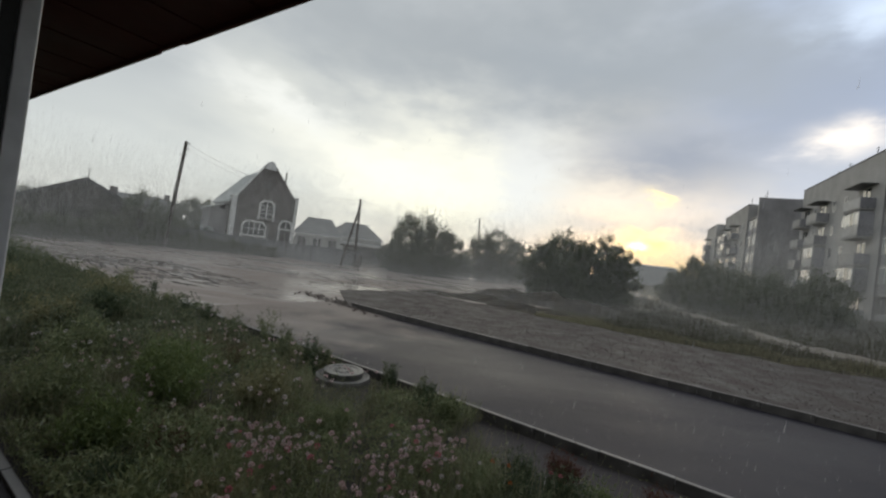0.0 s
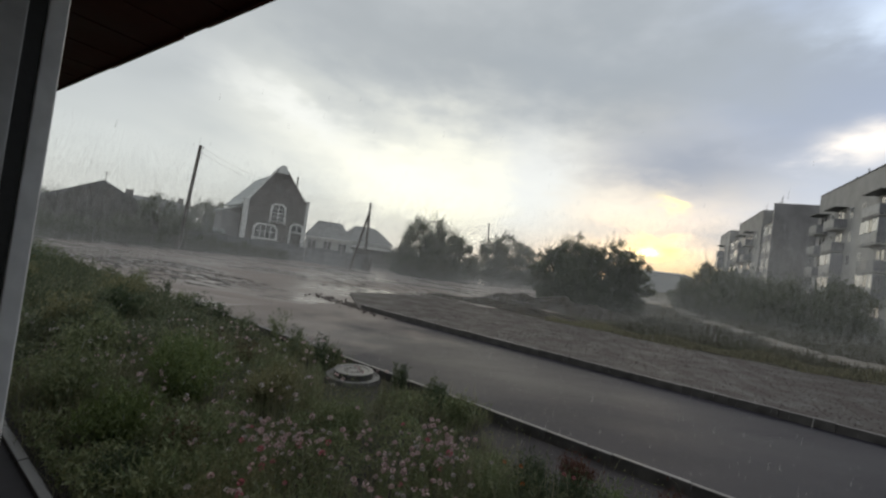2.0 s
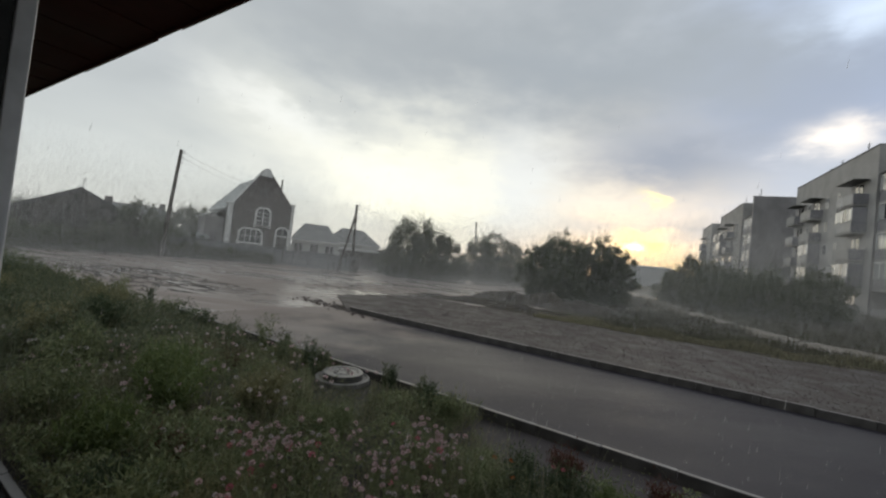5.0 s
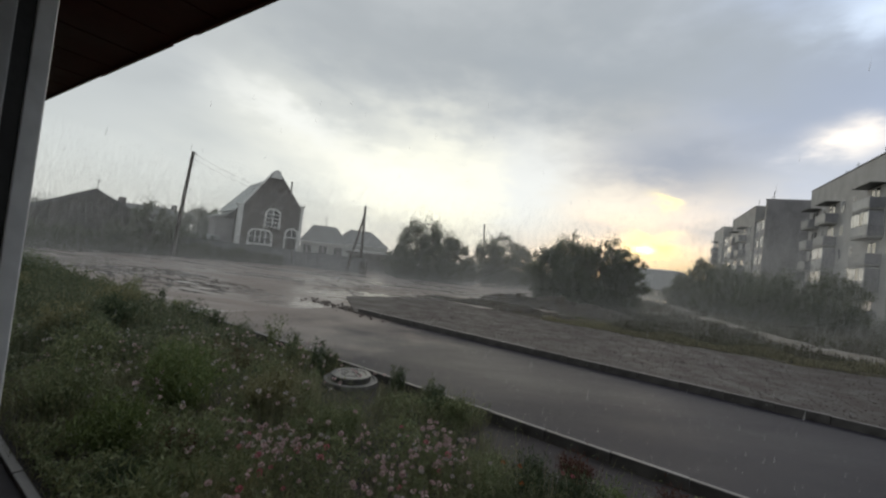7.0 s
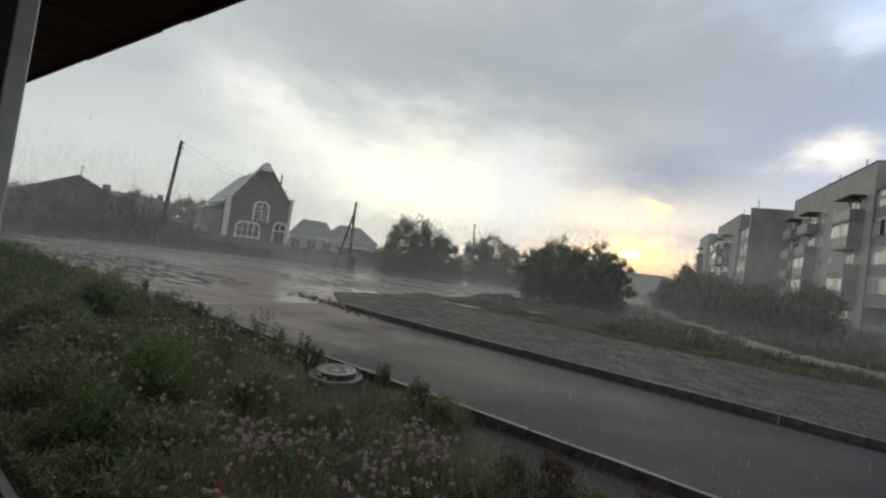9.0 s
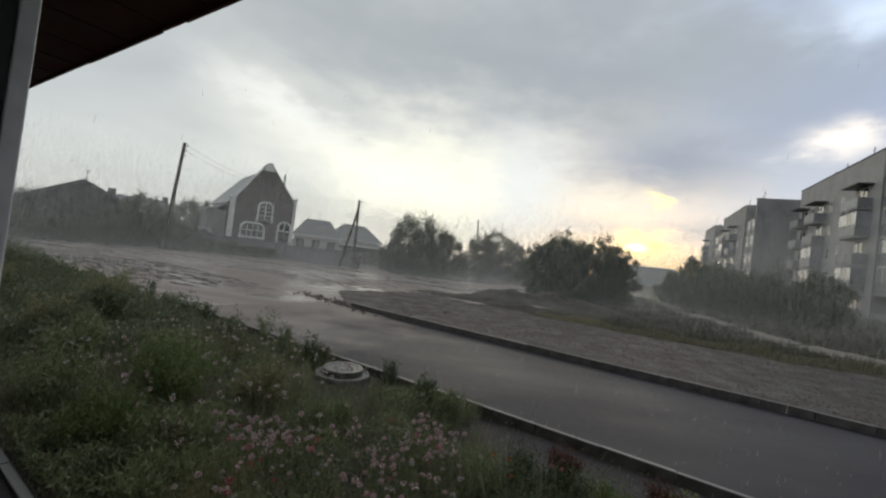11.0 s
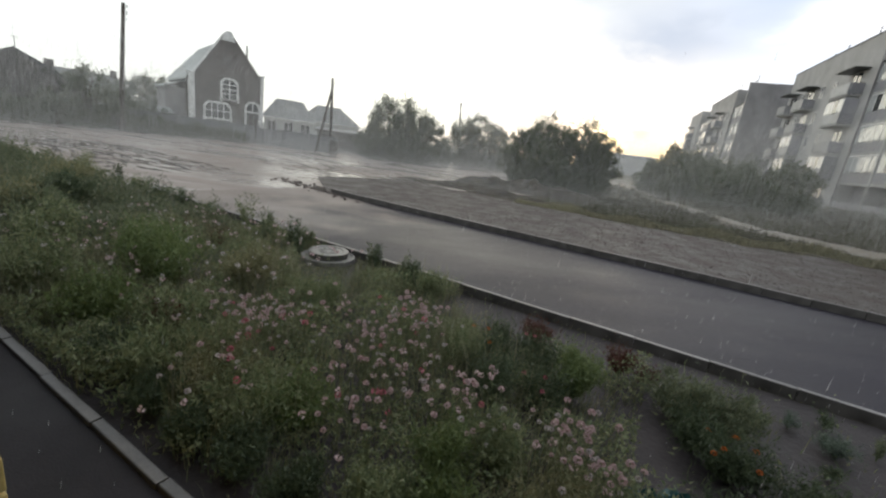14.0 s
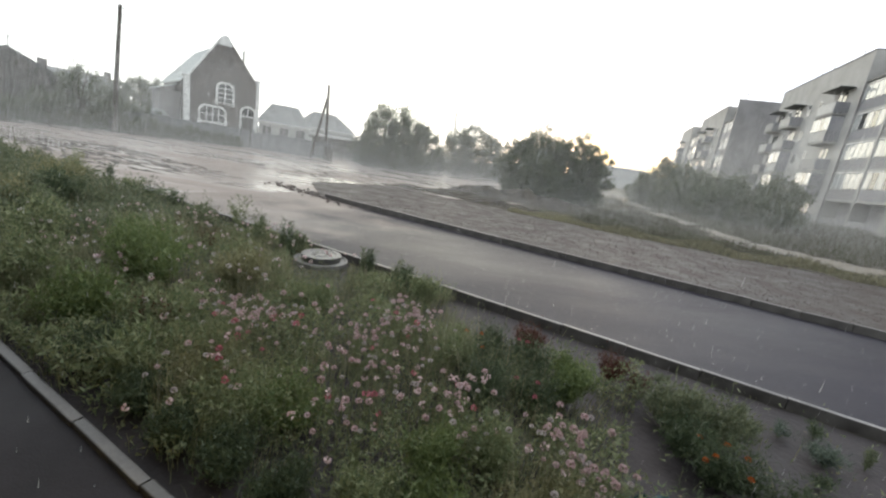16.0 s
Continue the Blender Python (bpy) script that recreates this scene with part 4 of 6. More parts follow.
# ---- low houses behind ----
def low_house(name, az0, az1, r, z_eave, z_ridge, label, wall, roof, hip=1.5, deep=7.0, windows=0, turn_extra=0.0, antenna=0.0, chimney=0.0, gable=False):
    a, b = polar(az0, r), polar(az1, r * (1 + turn_extra))
    mid = (a + b) / 2
    v = b - a
    L, turn = v.length, math.atan2(v.y, v.x)
    base = hz(mid)
    h = thing(name, Vector((mid.x, mid.y, base)), label, "house", turn=turn)
    ze, zr, x = z_eave - base, z_ridge - base, L / 2
    part("wall", box_bm(-x + 0.3, x - 0.3, 0.3, deep - 0.3, -0.3, ze), wall, h)
    bm = bmesh.new()
    if gable:      # ridge runs away from the street, triangle to the front
        bm = prism_bm([(-x, ze - 0.1), (x, ze - 0.1), (x, ze), (0, zr), (-x, ze)], 0.0, deep)
        part("gable_end", prism_bm([(-x + 0.35, ze - 0.12), (x - 0.35, ze - 0.12), (0, zr - 0.2)], -0.02, 0.28), wall, h)
    else:
        lo = [bm.verts.new(p) for p in ((-x, 0, ze), (x, 0, ze), (x, deep, ze), (-x, deep, ze))]
        up = [bm.verts.new(p) for p in ((-x + hip, deep / 2, zr), (x - hip, deep / 2, zr))]
        bm.faces.new(lo[::-1])
        bm.faces.new((lo[0], lo[1], up[1], up[0]))
        bm.faces.new((lo[2], lo[3], up[0], up[1]))
        bm.faces.new((lo[1], lo[2], up[1]))
        bm.faces.new((lo[3], lo[0], up[0]))
        bmesh.ops.recalc_face_normals(bm, faces=bm.faces)
    rf = part("roof", bm, roof, h)
    part("fascia", box_bm(-x - 0.02, x + 0.02, -0.05, 0.0, ze - 0.22, ze + 0.02, 0.01), M_TRIM if wall is M_WHITEWALL else M_TIMBER, rf)
    for i in range(windows):
        wx = -x + (i + 0.6) * 2 * x / (windows + 0.2)
        win = part("window", box_bm(wx - 0.5, wx + 0.5, 0.22, 0.30, ze - 1.7, ze - 0.5), M_GLASS, h)
        part("frame", box_bm(wx - 0.6, wx + 0.6, 0.18, 0.22, ze - 0.5, ze - 0.4, 0.01), M_TRIM, win)
        part("frame", box_bm(wx - 0.6, wx + 0.6, 0.18, 0.22, ze - 1.8, ze - 1.7, 0.01), M_TRIM, win)
        part("frame", box_bm(wx - 0.04, wx + 0.04, 0.18, 0.22, ze - 1.7, ze - 0.5, 0.01), M_TRIM, win)
    if chimney:
        part("chimney", box_bm(chimney * x - 0.3, chimney * x + 0.3, deep * 0.4, deep * 0.4 + 0.6, ze, zr + 0.5 if not gable else ze + (zr - ze) * (1 - abs(chimney)) + 0.9, 0.02), M_BRICK, h)
    if antenna:
        ant = part("antenna", tube_bm([(0.1, 0.5, zr - 0.1), (0.1, 0.5, zr + antenna)], [0.03, 0.025], 6), M_WIRE, h, "thin roof antenna")
        part("antenna_bar", tube_bm([(-0.12, 0.5, zr + antenna), (0.32, 0.5, zr + antenna + 0.05)], [0.02, 0.02], 5), M_WIRE, ant)
        part("antenna_bar", tube_bm([(0.1, 0.3, zr + antenna * 0.8), (0.3, 0.9, zr + antenna * 0.95)], [0.018, 0.018], 5), M_WIRE, ant)
    return h


low_house("timber_house", -47.9, -36.6, 45, 3.0, 5.38, "long dark timber house with low-pitched roof", M_TIMBER, M_DARKROOF, deep=12, antenna=0.7, chimney=0.45, gable=True)
low_house("low_house", -41.5, -33.4, 62, 3.7, 5.4, "low grey-roofed house behind shrubs", M_WHITEWALL, M_ASBESTOS, deep=7, chimney=0.6)
low_house("white_house", -20.9, -14.5, 58, 3.3, 5.75, "low whitewashed house with grey hipped roof", M_WHITEWALL, M_ASBESTOS, hip=1.6, deep=7, windows=3, antenna=0.9)
low_house("grey_house", -14.9, -8.8, 70, 3.7, 6.4, "grey-roofed house behind the board fence", M_WHITEWALL, M_ASBESTOS, hip=2.2, deep=7, turn_extra=0.05)
low_house("long_shed", -14.6, -6.5, 50, 2.55, 2.85, "long low shed with pale roof edge", M_TIMBER, M_ASBESTOS, hip=0.2, deep=4)
low_house("low_shed", -36.8, -29.9, 44.5, 2.15, 2.65, "low pale-roofed shed behind shrubs", M_TIMBER, M_SLATE, hip=0.2, deep=3)
low_house("distant_block", 20.0, 29.8, 300, 12.6, 14.0, "long distant building at the horizon, coloured pale for haze", M_FARWALL, M_FARWALL, hip=3, deep=16)
low_house("distant_house", 11.2, 12.2, 70, 2.9, 3.6, "small pale house glimpsed between bushes", M_WHITEWALL, M_SLATE, hip=0.4, deep=5)


# ---- fence in front of the brick house ----
def fence(name, a, b, tall, label, wide=0.42):
    v = b - a
    n = int(v.length / wide)
    f = thing(name, a, label, "fence", turn=math.atan2(v.y, v.x))
    shared = None
    for i in range(n):
        if shared is None:
            ob = part("fence_sheet", box_bm(0.006, wide - 0.006, -0.012, 0.012, 0.04, tall, 0.004), M_FENCE, f)
            shared = ob.data
        else:
            ob = new("fence_sheet", shared)
            ob.parent = f
        p = a + v * ((i + 0.5) / n)
        ob.location = (i * wide, (i % 2) * 0.012, hz(p) - a.z + RNG.normal(0, 0.012))
    for i in range(0, n + 1, 6):
        p = a + v * (i / n)
        part("fence_post", tube_bm([(i * wide, 0.05, hz(p) - a.z - 0.2), (i * wide, 0.05, hz(p) - a.z + tall + 0.05)], [0.04, 0.04], 8), M_TIMBER, f)
    return f


fence("sheet_fence", g_at(-35.0, 43.4), g_at(-21.3, 42.7), 1.62, "grey corrugated sheet fence before the brick house")
fence("sheet_fence", g_at(-20.2, 42.4), g_at(-11.6, 41.2), 1.58, "weathered grey board fence along the mud road")


def gate(at, turn):
    g = thing("gate", at, "grey garden gate between two posts", "gate", turn=turn)
    part("gate_post", box_bm(-0.09, 0.09, -0.09, 0.09, -0.2, 1.75, 0.02), M_FENCE, g)
    part("gate_post", box_bm(0.83, 0.97, -0.07, 0.07, -0.2, 1.7, 0.02), M_TIMBER, g)
    for i in range(5):
        part("gate_board", box_bm(0.11 + i * 0.142, 0.24 + i * 0.142, -0.015, 0.015, 0.06, 1.5, 0.004), M_FENCE, g)
    part("gate_rail", box_bm(0.1, 0.82, 0.016, 0.05, 0.3, 0.38, 0.005), M_TIMBER, g)
    part("gate_rail", box_bm(0.1, 0.82, 0.016, 0.05, 1.2, 1.28, 0.005), M_TIMBER, g)


gate(g_at(-21.25, 42.7), radians(8))


def utility_box(at):
    b = thing("junction_box", at, "small dark metal box at the fence end", "box")
    part("body", box_bm(-0.35, 0.35, -0.25, 0.25, 0.0, 1.3, 0.03), M_TIMBER, b)
    part("lid", box_bm(-0.4, 0.4, -0.3, 0.3, 1.3, 1.38, 0.02), M_FENCE, b)


utility_box(g_at(-12.1, 40.8))

# ---- blocks of flats ----
FLAT_DIR = Vector((0.413, 0.911, 0))         # along the facade, away from the camera
FLAT_TURN = math.atan2(-FLAT_DIR.y, -FLAT_DIR.x)   # local x runs back towards the camera; local y outward is -y
FLOORS, STOREY, PLINTH, PARAPET = 5, 2.7, 0.9, 2.7      # a blank attic storey on top
BAY, SETBACK = 0.30, 1.4          # the loggias, and the attic over them, lie this far behind the facade


def pane_window(block, x, z, w, h, curtain=False, face=0.0):
    win = part("window", box_bm(x - w / 2, x + w / 2, face - 0.03, face + 0.02, z, z + h), M_GLASSLIT if curtain else M_GLASS, block)
    for x0, x1, z0, z1 in ((x - w / 2 - 0.05, x - w / 2, z, z + h), (x + w / 2, x + w / 2 + 0.05, z, z + h), (x - 0.025, x + 0.025, z, z + h)):
        part("frame", box_bm(x0, x1, face - 0.06, face - 0.031, z0, z1), M_FRAME, win)
    for z0, z1 in ((z - 0.05, z), (z + h, z + h + 0.05)):
        part("frame", box_bm(x - w / 2 - 0.05, x + w / 2 + 0.05, face - 0.065, face - 0.031, z0, z1), M_FRAME, win)
    return win


def balcony(block, x, z, w, out, style, face=0.0):
    """style 0 open rail of sheet, 1 glazed in above, 2 with a canopy."""
    y0 = face - out
    b = part("balcony", box_bm(x - w / 2, x + w / 2, y0, face - 0.005, z - 0.14, z, 0.015), M_PANEL, block)
    part("front_sheet", box_bm(x - w / 2, x + w / 2, y0, y0 + 0.04, z + 0.06, z + 1.05, 0.008), M_BALCONY, b)
    for sx in (-1, 1):
        part("side_sheet", box_bm(x + sx * w / 2 - 0.02, x + sx * w / 2 + 0.02, y0 + 0.045, face - 0.01, z + 0.06, z + 1.05), M_LILAC, b)
    if style == 1:
        for i in range(4):
            gx = x - w / 2 + (i + 0.5) * w / 4
            pane = part("pane", box_bm(gx - w / 8 + 0.04, gx + w / 8 - 0.04, y0 + 0.01, y0 + 0.03, z + 1.12, z + 2.3), M_GLASS if i == 2 else M_GLASSLIT, b)
            part("frame", box_bm(gx + w / 8 - 0.04, gx + w / 8 + 0.04, y0, y0 + 0.045, z + 1.06, z + 2.36), M_FRAME, pane)
        part("head", box_bm(x - w / 2, x + w / 2, y0, face - 0.01, z + 2.36, z + 2.46, 0.01), M_BALCONY, b)
        for sx in (-1, 1):
            part("side_pane", box_bm(x + sx * w / 2 - 0.015, x + sx * w / 2 + 0.015, y0 + 0.05, face - 0.01, z + 1.06, z + 2.35), M_LILAC, b)
    if style == 2:
        bm = prism_bm([(x - w / 2 - 0.12, z + 2.40), (x + w / 2 + 0.12, z + 2.40), (x + w / 2 + 0.06, z + 2.48), (x - w / 2 - 0.06, z + 2.48)], y0 - 0.10, face - 0.01)
        part("canopy", bm, M_DARKROOF, b)
    win = part("balcony_door", box_bm(x - 0.9, x + 0.6, face - 0.025, face + 0.02, z + 0.1, z + 2.2), M_GLASS, b)
    part("frame", box_bm(x - 0.20, x - 0.12, face - 0.06, face - 0.026, z + 0.1, z + 2.2), M_FRAME, win)
    return b


def loggia(block, x0, x1, z, glazed, face=0.0):
    """A recessed bay: back wall, floor edge, parapet sheet, and glazing or not."""
    lg = part("loggia", box_bm(x0, x1, face - 0.12, face + 0.9, z - 0.2, z, 0.01), M_PANEL, block)
    part("parapet", box_bm(x0 + 0.05, x1 - 0.05, face - 0.10, face - 0.04, z + 0.0, z + 0.94, 0.01), M_LILAC if glazed != 2 else M_BLANK, lg)
    if glazed:
        n = 5
        for i in range(n):
            a, b = x0 + 0.05 + (x1 - x0 - 0.1) * i / n, x0 + 0.05 + (x1 - x0 - 0.1) * (i + 1) / n
            pane = part("pane", box_bm(a + 0.03, b - 0.03, face - 0.08, face - 0.06, z + 1.00, z + 2.35), M_GLASS if glazed == 3 and i in (1, 3) else M_GLASSLIT, lg)
            part("frame", box_bm(a - 0.03, a + 0.03, face - 0.10, face - 0.05, z + 0.96, z + 2.4), M_FRAME, pane)
        part("head", box_bm(x0 + 0.05, x1 - 0.05, face - 0.10, face - 0.05, z + 2.4, z + 2.5), M_FRAME, lg)
    return lg


def flats(at, length, label, stacks, bays, windows, seed, deep=11.0, base=0.0):
    """A block: local x along the facade (0 far, length near), facade at y = 0 facing -y."""
    blk = thing("apartment_block", at, label, "apartment block", turn=FLAT_TURN)
    rng = random.Random(seed)
    top = PLINTH + FLOORS * STOREY + PARAPET
    # walls between the recessed bays
    solid, x = [], 0.0
    for a, b in bays:
        solid.append((x, a))
        x = b
    solid.append((x, length))
    for a, b in solid:
        part("wall", box_bm(a, b, 0.0, deep, -1.5, top), M_PANEL, blk)
        part("parapet_cap", box_bm(a - 0.03, b + 0.03, -0.06, deep, top + 0.004, top + 0.12, 0.01), M_BLANK, blk)
    roof_z = PLINTH + FLOORS * STOREY
    for a, b in bays:
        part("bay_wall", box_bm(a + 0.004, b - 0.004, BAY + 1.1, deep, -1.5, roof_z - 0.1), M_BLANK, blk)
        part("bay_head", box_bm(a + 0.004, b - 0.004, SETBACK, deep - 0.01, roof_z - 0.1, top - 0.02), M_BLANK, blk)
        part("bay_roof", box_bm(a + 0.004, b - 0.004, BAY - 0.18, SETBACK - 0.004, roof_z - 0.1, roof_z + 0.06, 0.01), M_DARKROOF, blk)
        # Added thin M_BLANK liners: the shade on the recess returns, put into colour.
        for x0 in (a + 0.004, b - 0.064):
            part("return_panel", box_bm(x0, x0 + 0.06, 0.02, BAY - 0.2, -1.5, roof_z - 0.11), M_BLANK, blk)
        half = (a + b) / 2
        part("bay_pier", box_bm(half - 0.16, half + 0.16, BAY - 0.16, BAY + 1.1, -1.5, roof_z - 0.11), M_PANEL, blk)
        for f in range(FLOORS):
            for x0, x1 in ((a + 0.02, half - 0.17), (half + 0.17, b - 0.02)):
                loggia(blk, x0, x1, PLINTH + f * STOREY, rng.choice((1, 1, 2, 3)) if f else rng.choice((0, 2)), BAY)
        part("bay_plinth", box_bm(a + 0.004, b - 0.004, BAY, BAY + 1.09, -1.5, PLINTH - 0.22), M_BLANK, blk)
    for x, w in windows:
        for f in range(FLOORS):
            pane_window(blk, x, PLINTH + f * STOREY + 1.05, w, 1.15, rng.random() < 0.15)
    for x, w in stacks:
        for f in range(FLOORS):
            balcony(blk, x, PLINTH + f * STOREY, w, 1.15, (0, 1, 0, 1, 2)[f] if w > 3 else rng.choice((0, 1, 0, 1, 1)) if f < FLOORS - 1 else 2)
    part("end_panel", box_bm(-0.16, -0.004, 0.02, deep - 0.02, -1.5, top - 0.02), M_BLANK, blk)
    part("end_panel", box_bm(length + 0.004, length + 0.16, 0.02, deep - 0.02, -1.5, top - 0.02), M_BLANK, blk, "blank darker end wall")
    for k in range(9):
        x = (k + 0.5) * length / 9 + rng.uniform(-1, 1)
        y = rng.uniform(1, 3)
        h = rng.uniform(1.2, 2.6)
        ant = part("antenna", tube_bm([(x, y, top), (x, y, top + h)], [0.05, 0.035], 5), M_WIRE, blk, "thin roof antenna")
        part("antenna_bar", tube_bm([(x - 0.4, y, top + h * 0.9), (x + 0.4, y, top + h * 0.93)], [0.02, 0.02], 4), M_WIRE, ant)
        part("antenna_bar", tube_bm([(x - 0.3, y, top + h * 0.75), (x + 0.3, y, top + h * 0.77)], [0.02, 0.02], 4), M_WIRE, ant)
    part("roof_vent", box_bm(length * 0.5, length * 0.5 + 1.2, 4, 5, top, top + 0.9, 0.03), M_BLANK, blk)
    return blk


FLAT_Z = 0.7
flats(Vector((47.7, 54.7, FLAT_Z)), 52.0, "grey five-storey panel block with balconies and recessed loggias", [(2.2, 2.6), (7.2, 3.0), (17.0, 3.4), (34.0, 3.0)], [(20.0, 29.6)], [(4.7, 0.6), (9.9, 0.65), (12.6, 0.65), (31.5, 1.3), (37.5, 1.3)], 3, deep=12.0)
far = Vector((47.2, 61.9, FLAT_Z)) + FLAT_DIR * 46.0
flats(Vector((far.x, far.y, FLAT_Z)), 46.0, "grey five-storey panel block farther along the street", [(6.0, 3.0), (27.5, 3.2), (33.5, 3.0)], [(12.6, 22.2), (39.8, 45.6)], [(3.5, 1.2), (10.0, 0.8), (24.5, 0.8), (37.0, 0.7)], 5, deep=12.0)


# ---- trees and bushes ----
def tree(name, at, spread, tall, count, material, label, category="tree", leaf=0.20, stems=5, seed=1, low=0.0, clumps=84, trunk=0.09):
    """Trunks and limbs that fork to clumps of leaves; the outline is uneven, with gaps."""
    rng = np.random.default_rng(seed)
    ob = thing(name, at, label, category)
    bm, tips = bmesh.new(), []
    for i in range(stems):
        a = rng.uniform(0, 2 * np.pi)
        lean = rng.uniform(0.05, 0.55) * spread
        tip = Vector((math.cos(a) * lean, math.sin(a) * lean, tall * rng.uniform(0.55, 0.88)))
        root = Vector((math.cos(a) * 0.12 * stems ** 0.5, math.sin(a) * 0.12 * stems ** 0.5, -0.15))
        mid = root.lerp(tip, 0.5) + Vector((rng.normal(0, 0.1), rng.normal(0, 0.1), 0.1)) * tall * 0.2
        tube_bm([root, mid, tip], [trunk, trunk * 0.6, trunk * 0.2], 7, bm)
        for k in range(5):
            t = rng.uniform(0.25, 1.0)
            p = root.lerp(mid, t * 2) if t < 0.5 else mid.lerp(tip, t * 2 - 1)
            b = rng.uniform(0, 2 * np.pi)
            q = p + Vector((math.cos(b), math.sin(b), rng.uniform(0.1, 0.8))) * spread * rng.uniform(0.2, 0.45)
            tube_bm([p, p.lerp(q, 0.5) + Vector((0, 0, 0.05 * tall)), q], [trunk * 0.4, trunk * 0.25, trunk * 0.1], 5, bm)
            tips.append(q)
    part("trunk", bm, M_BARK, ob)
    # clump centres: in an uneven egg, plus the limb tips
    cs = []
    while len(cs) < clumps:
        v = rng.normal(size=3)
        v /= np.linalg.norm(v)
        r = rng.uniform(0.35, 1.0) ** 0.6
        z = v[2] * r * 0.5 + 0.5
        wide = spread * (0.72 + 0.28 * math.sin(math.pi * min(1, z * 0.95 + 0.08)))
        wob = 1 + 0.22 * math.sin(3 * math.atan2(v[1], v[0]) + seed) + 0.12 * math.sin(7 * v[2] + seed)
        cs.append((v[0] * r * wide * wob, v[1] * r * wide * wob, tall * (low + (0.92 - low) * z)))
    for i in range(clumps // 3):      # low skirt down to the grass
        a, r = rng.uniform(0, 2 * np.pi), spread * rng.uniform(0.35, 0.85)
        cs.append((math.cos(a) * r, math.sin(a) * r, tall * rng.uniform(0.03, 0.22)))
    cs += [tuple(q) for q in tips]
    cs = np.array(cs)
    size = rng.uniform(0.40, 1.1, len(cs)) * spread * 0.20
    count = int(count * 2.6)
    pick = rng.choice(len(cs), count, p=size ** 2 / (size ** 2).sum())
    off = rng.normal(size=(count, 3)) * np.array([1, 1, 0.8])
    off /= np.linalg.norm(off, axis=1, keepdims=True)
    off *= rng.uniform(0.05, 1.25, (count, 1)) ** 0.6
    pts = cs[pick] + off * size[pick][:, None]
    # sprigs that stand out of the outline
    k = count // 7
    sp = cs[rng.choice(len(cs), k)]
    up = rng.uniform(0.6, 2.0, (k, 1)) * spread * 0.20
    dirn = rng.normal(size=(k, 3)) * 0.45 + np.array([0, 0, 0.8]) + sp / (np.linalg.norm(sp, axis=1, keepdims=True) + 1e-6) * 0.4
    k = k // 5
    run = np.linspace(0.4, 1.0, 7)[None, :, None]
    sprig = (sp[:k, None, :] + dirn[:k, None, :] * up[:k, None, :] * run).reshape(-1, 3)
    pts = np.concatenate([pts, sprig + rng.normal(0, 0.03, sprig.shape)])
    pts = pts[pts[:, 2] > 0.03]
    leaf = leaf * 0.58
    quads_ob("crown", leaves(pts, leaf, 1.8, 0.15, rng=rng), 3, material, ob)
    return ob


BUSH = "dense dark green bush with uneven leafy crown"
k = 0
for azm, r, sp, h in ((-5.0, 43, 2.6, 6.1), (-2.6, 44, 2.6, 6.0), (-0.2, 45, 2.1, 5.1), (-7.6, 45, 1.5, 2.9), (2.3, 50, 1.3, 2.3), (-3.8, 42, 1.8, 2.4), (-6.2, 42.5, 1.5, 2.2), (-1.2, 43, 1.6, 2.2)):
    k += 1
    tree("bush", g_at(azm, r), sp, h * 1.09, 5600 if sp > 1.6 else 2600, M_TREE, BUSH, "bush", 0.26, seed=k)
for azm, r, sp, h in ((5.2, 52, 2.2, 5.7), (7.0, 53, 2.5, 6.3), (9.4, 54, 2.2, 5.6), (11.6, 55, 1.5, 3.5)):
    k += 1
    tree("bush", g_at(azm, r), sp, h * 1.09, 5200, M_TREE, BUSH, "bush", 0.26, seed=k)
for azm, r, sp, h in ((13.4, 37, 2.0, 5.0), (15.6, 37.5, 2.4, 6.0), (18.4, 37, 2.2, 5.3), (21.0, 36.5, 2.1, 5.7), (22.9, 36, 1.6, 4.8), (16.8, 34.5, 2.2, 3.2), (20.2, 35.2, 1.5, 1.9), (14.4, 36, 1.4, 1.8)):
    k += 1
    tree("bush", g_at(azm, r), sp, h * 1.06, 6600, M_TREE, BUSH, "bush", 0.23, seed=k)
for azm, r, sp, h in ((29.9, 46, 1.9, 3.2), (31.6, 45, 2.0, 4.6), (33.6, 44, 2.1, 4.4), (35.8, 43, 2.3, 3.9), (38.2, 42, 2.4, 3.6), (40.6, 41, 2.4, 3.3), (42.9, 40, 2.0, 3.9), (36.9, 39, 2.1, 2.5), (41.5, 37.5, 2.0, 2.1), (33.0, 41, 1.9, 2.4)):
    k += 1
    tree("bush", g_at(azm, r), sp, h, 5200, M_TREE, "broad dark green bush before the flats", "bush", 0.22, seed=k)
# shrubs along the fence and before the timber house
for azm, r, sp, h in ((-47.5, 40, 1.9, 1.7), (-44.8, 40.5, 1.7, 1.5), (-42.4, 41, 1.9, 1.4), (-39.9, 40.5, 1.8, 2.3), (-37.6, 41, 2.1, 4.6), (-35.6, 42, 1.8, 3.2), (-33.6, 44.6, 1.5, 2.9), (-31.8, 45.0, 1.3, 2.4), (-34.2, 41.6, 0.9, 1.1), (-50.0, 40, 1.9, 1.6), (-32.5, 42, 0.9, 1.2), (-31.0, 41.8, 0.9, 1.3), (-29.4, 41.9, 0.8, 1.0), (-27.9, 41.8, 0.9, 1.25), (-26.3, 41.7, 0.8, 0.9), (-24.8, 41.8, 0.8, 1.05), (-23.3, 41.8, 0.7, 0.8)):
    k += 1
    tree("shrub", g_at(azm, r), sp, h, 3600, M_TREE, "overgrown green shrub beside the muddy road", "shrub", 0.20, seed=k, stems=4)
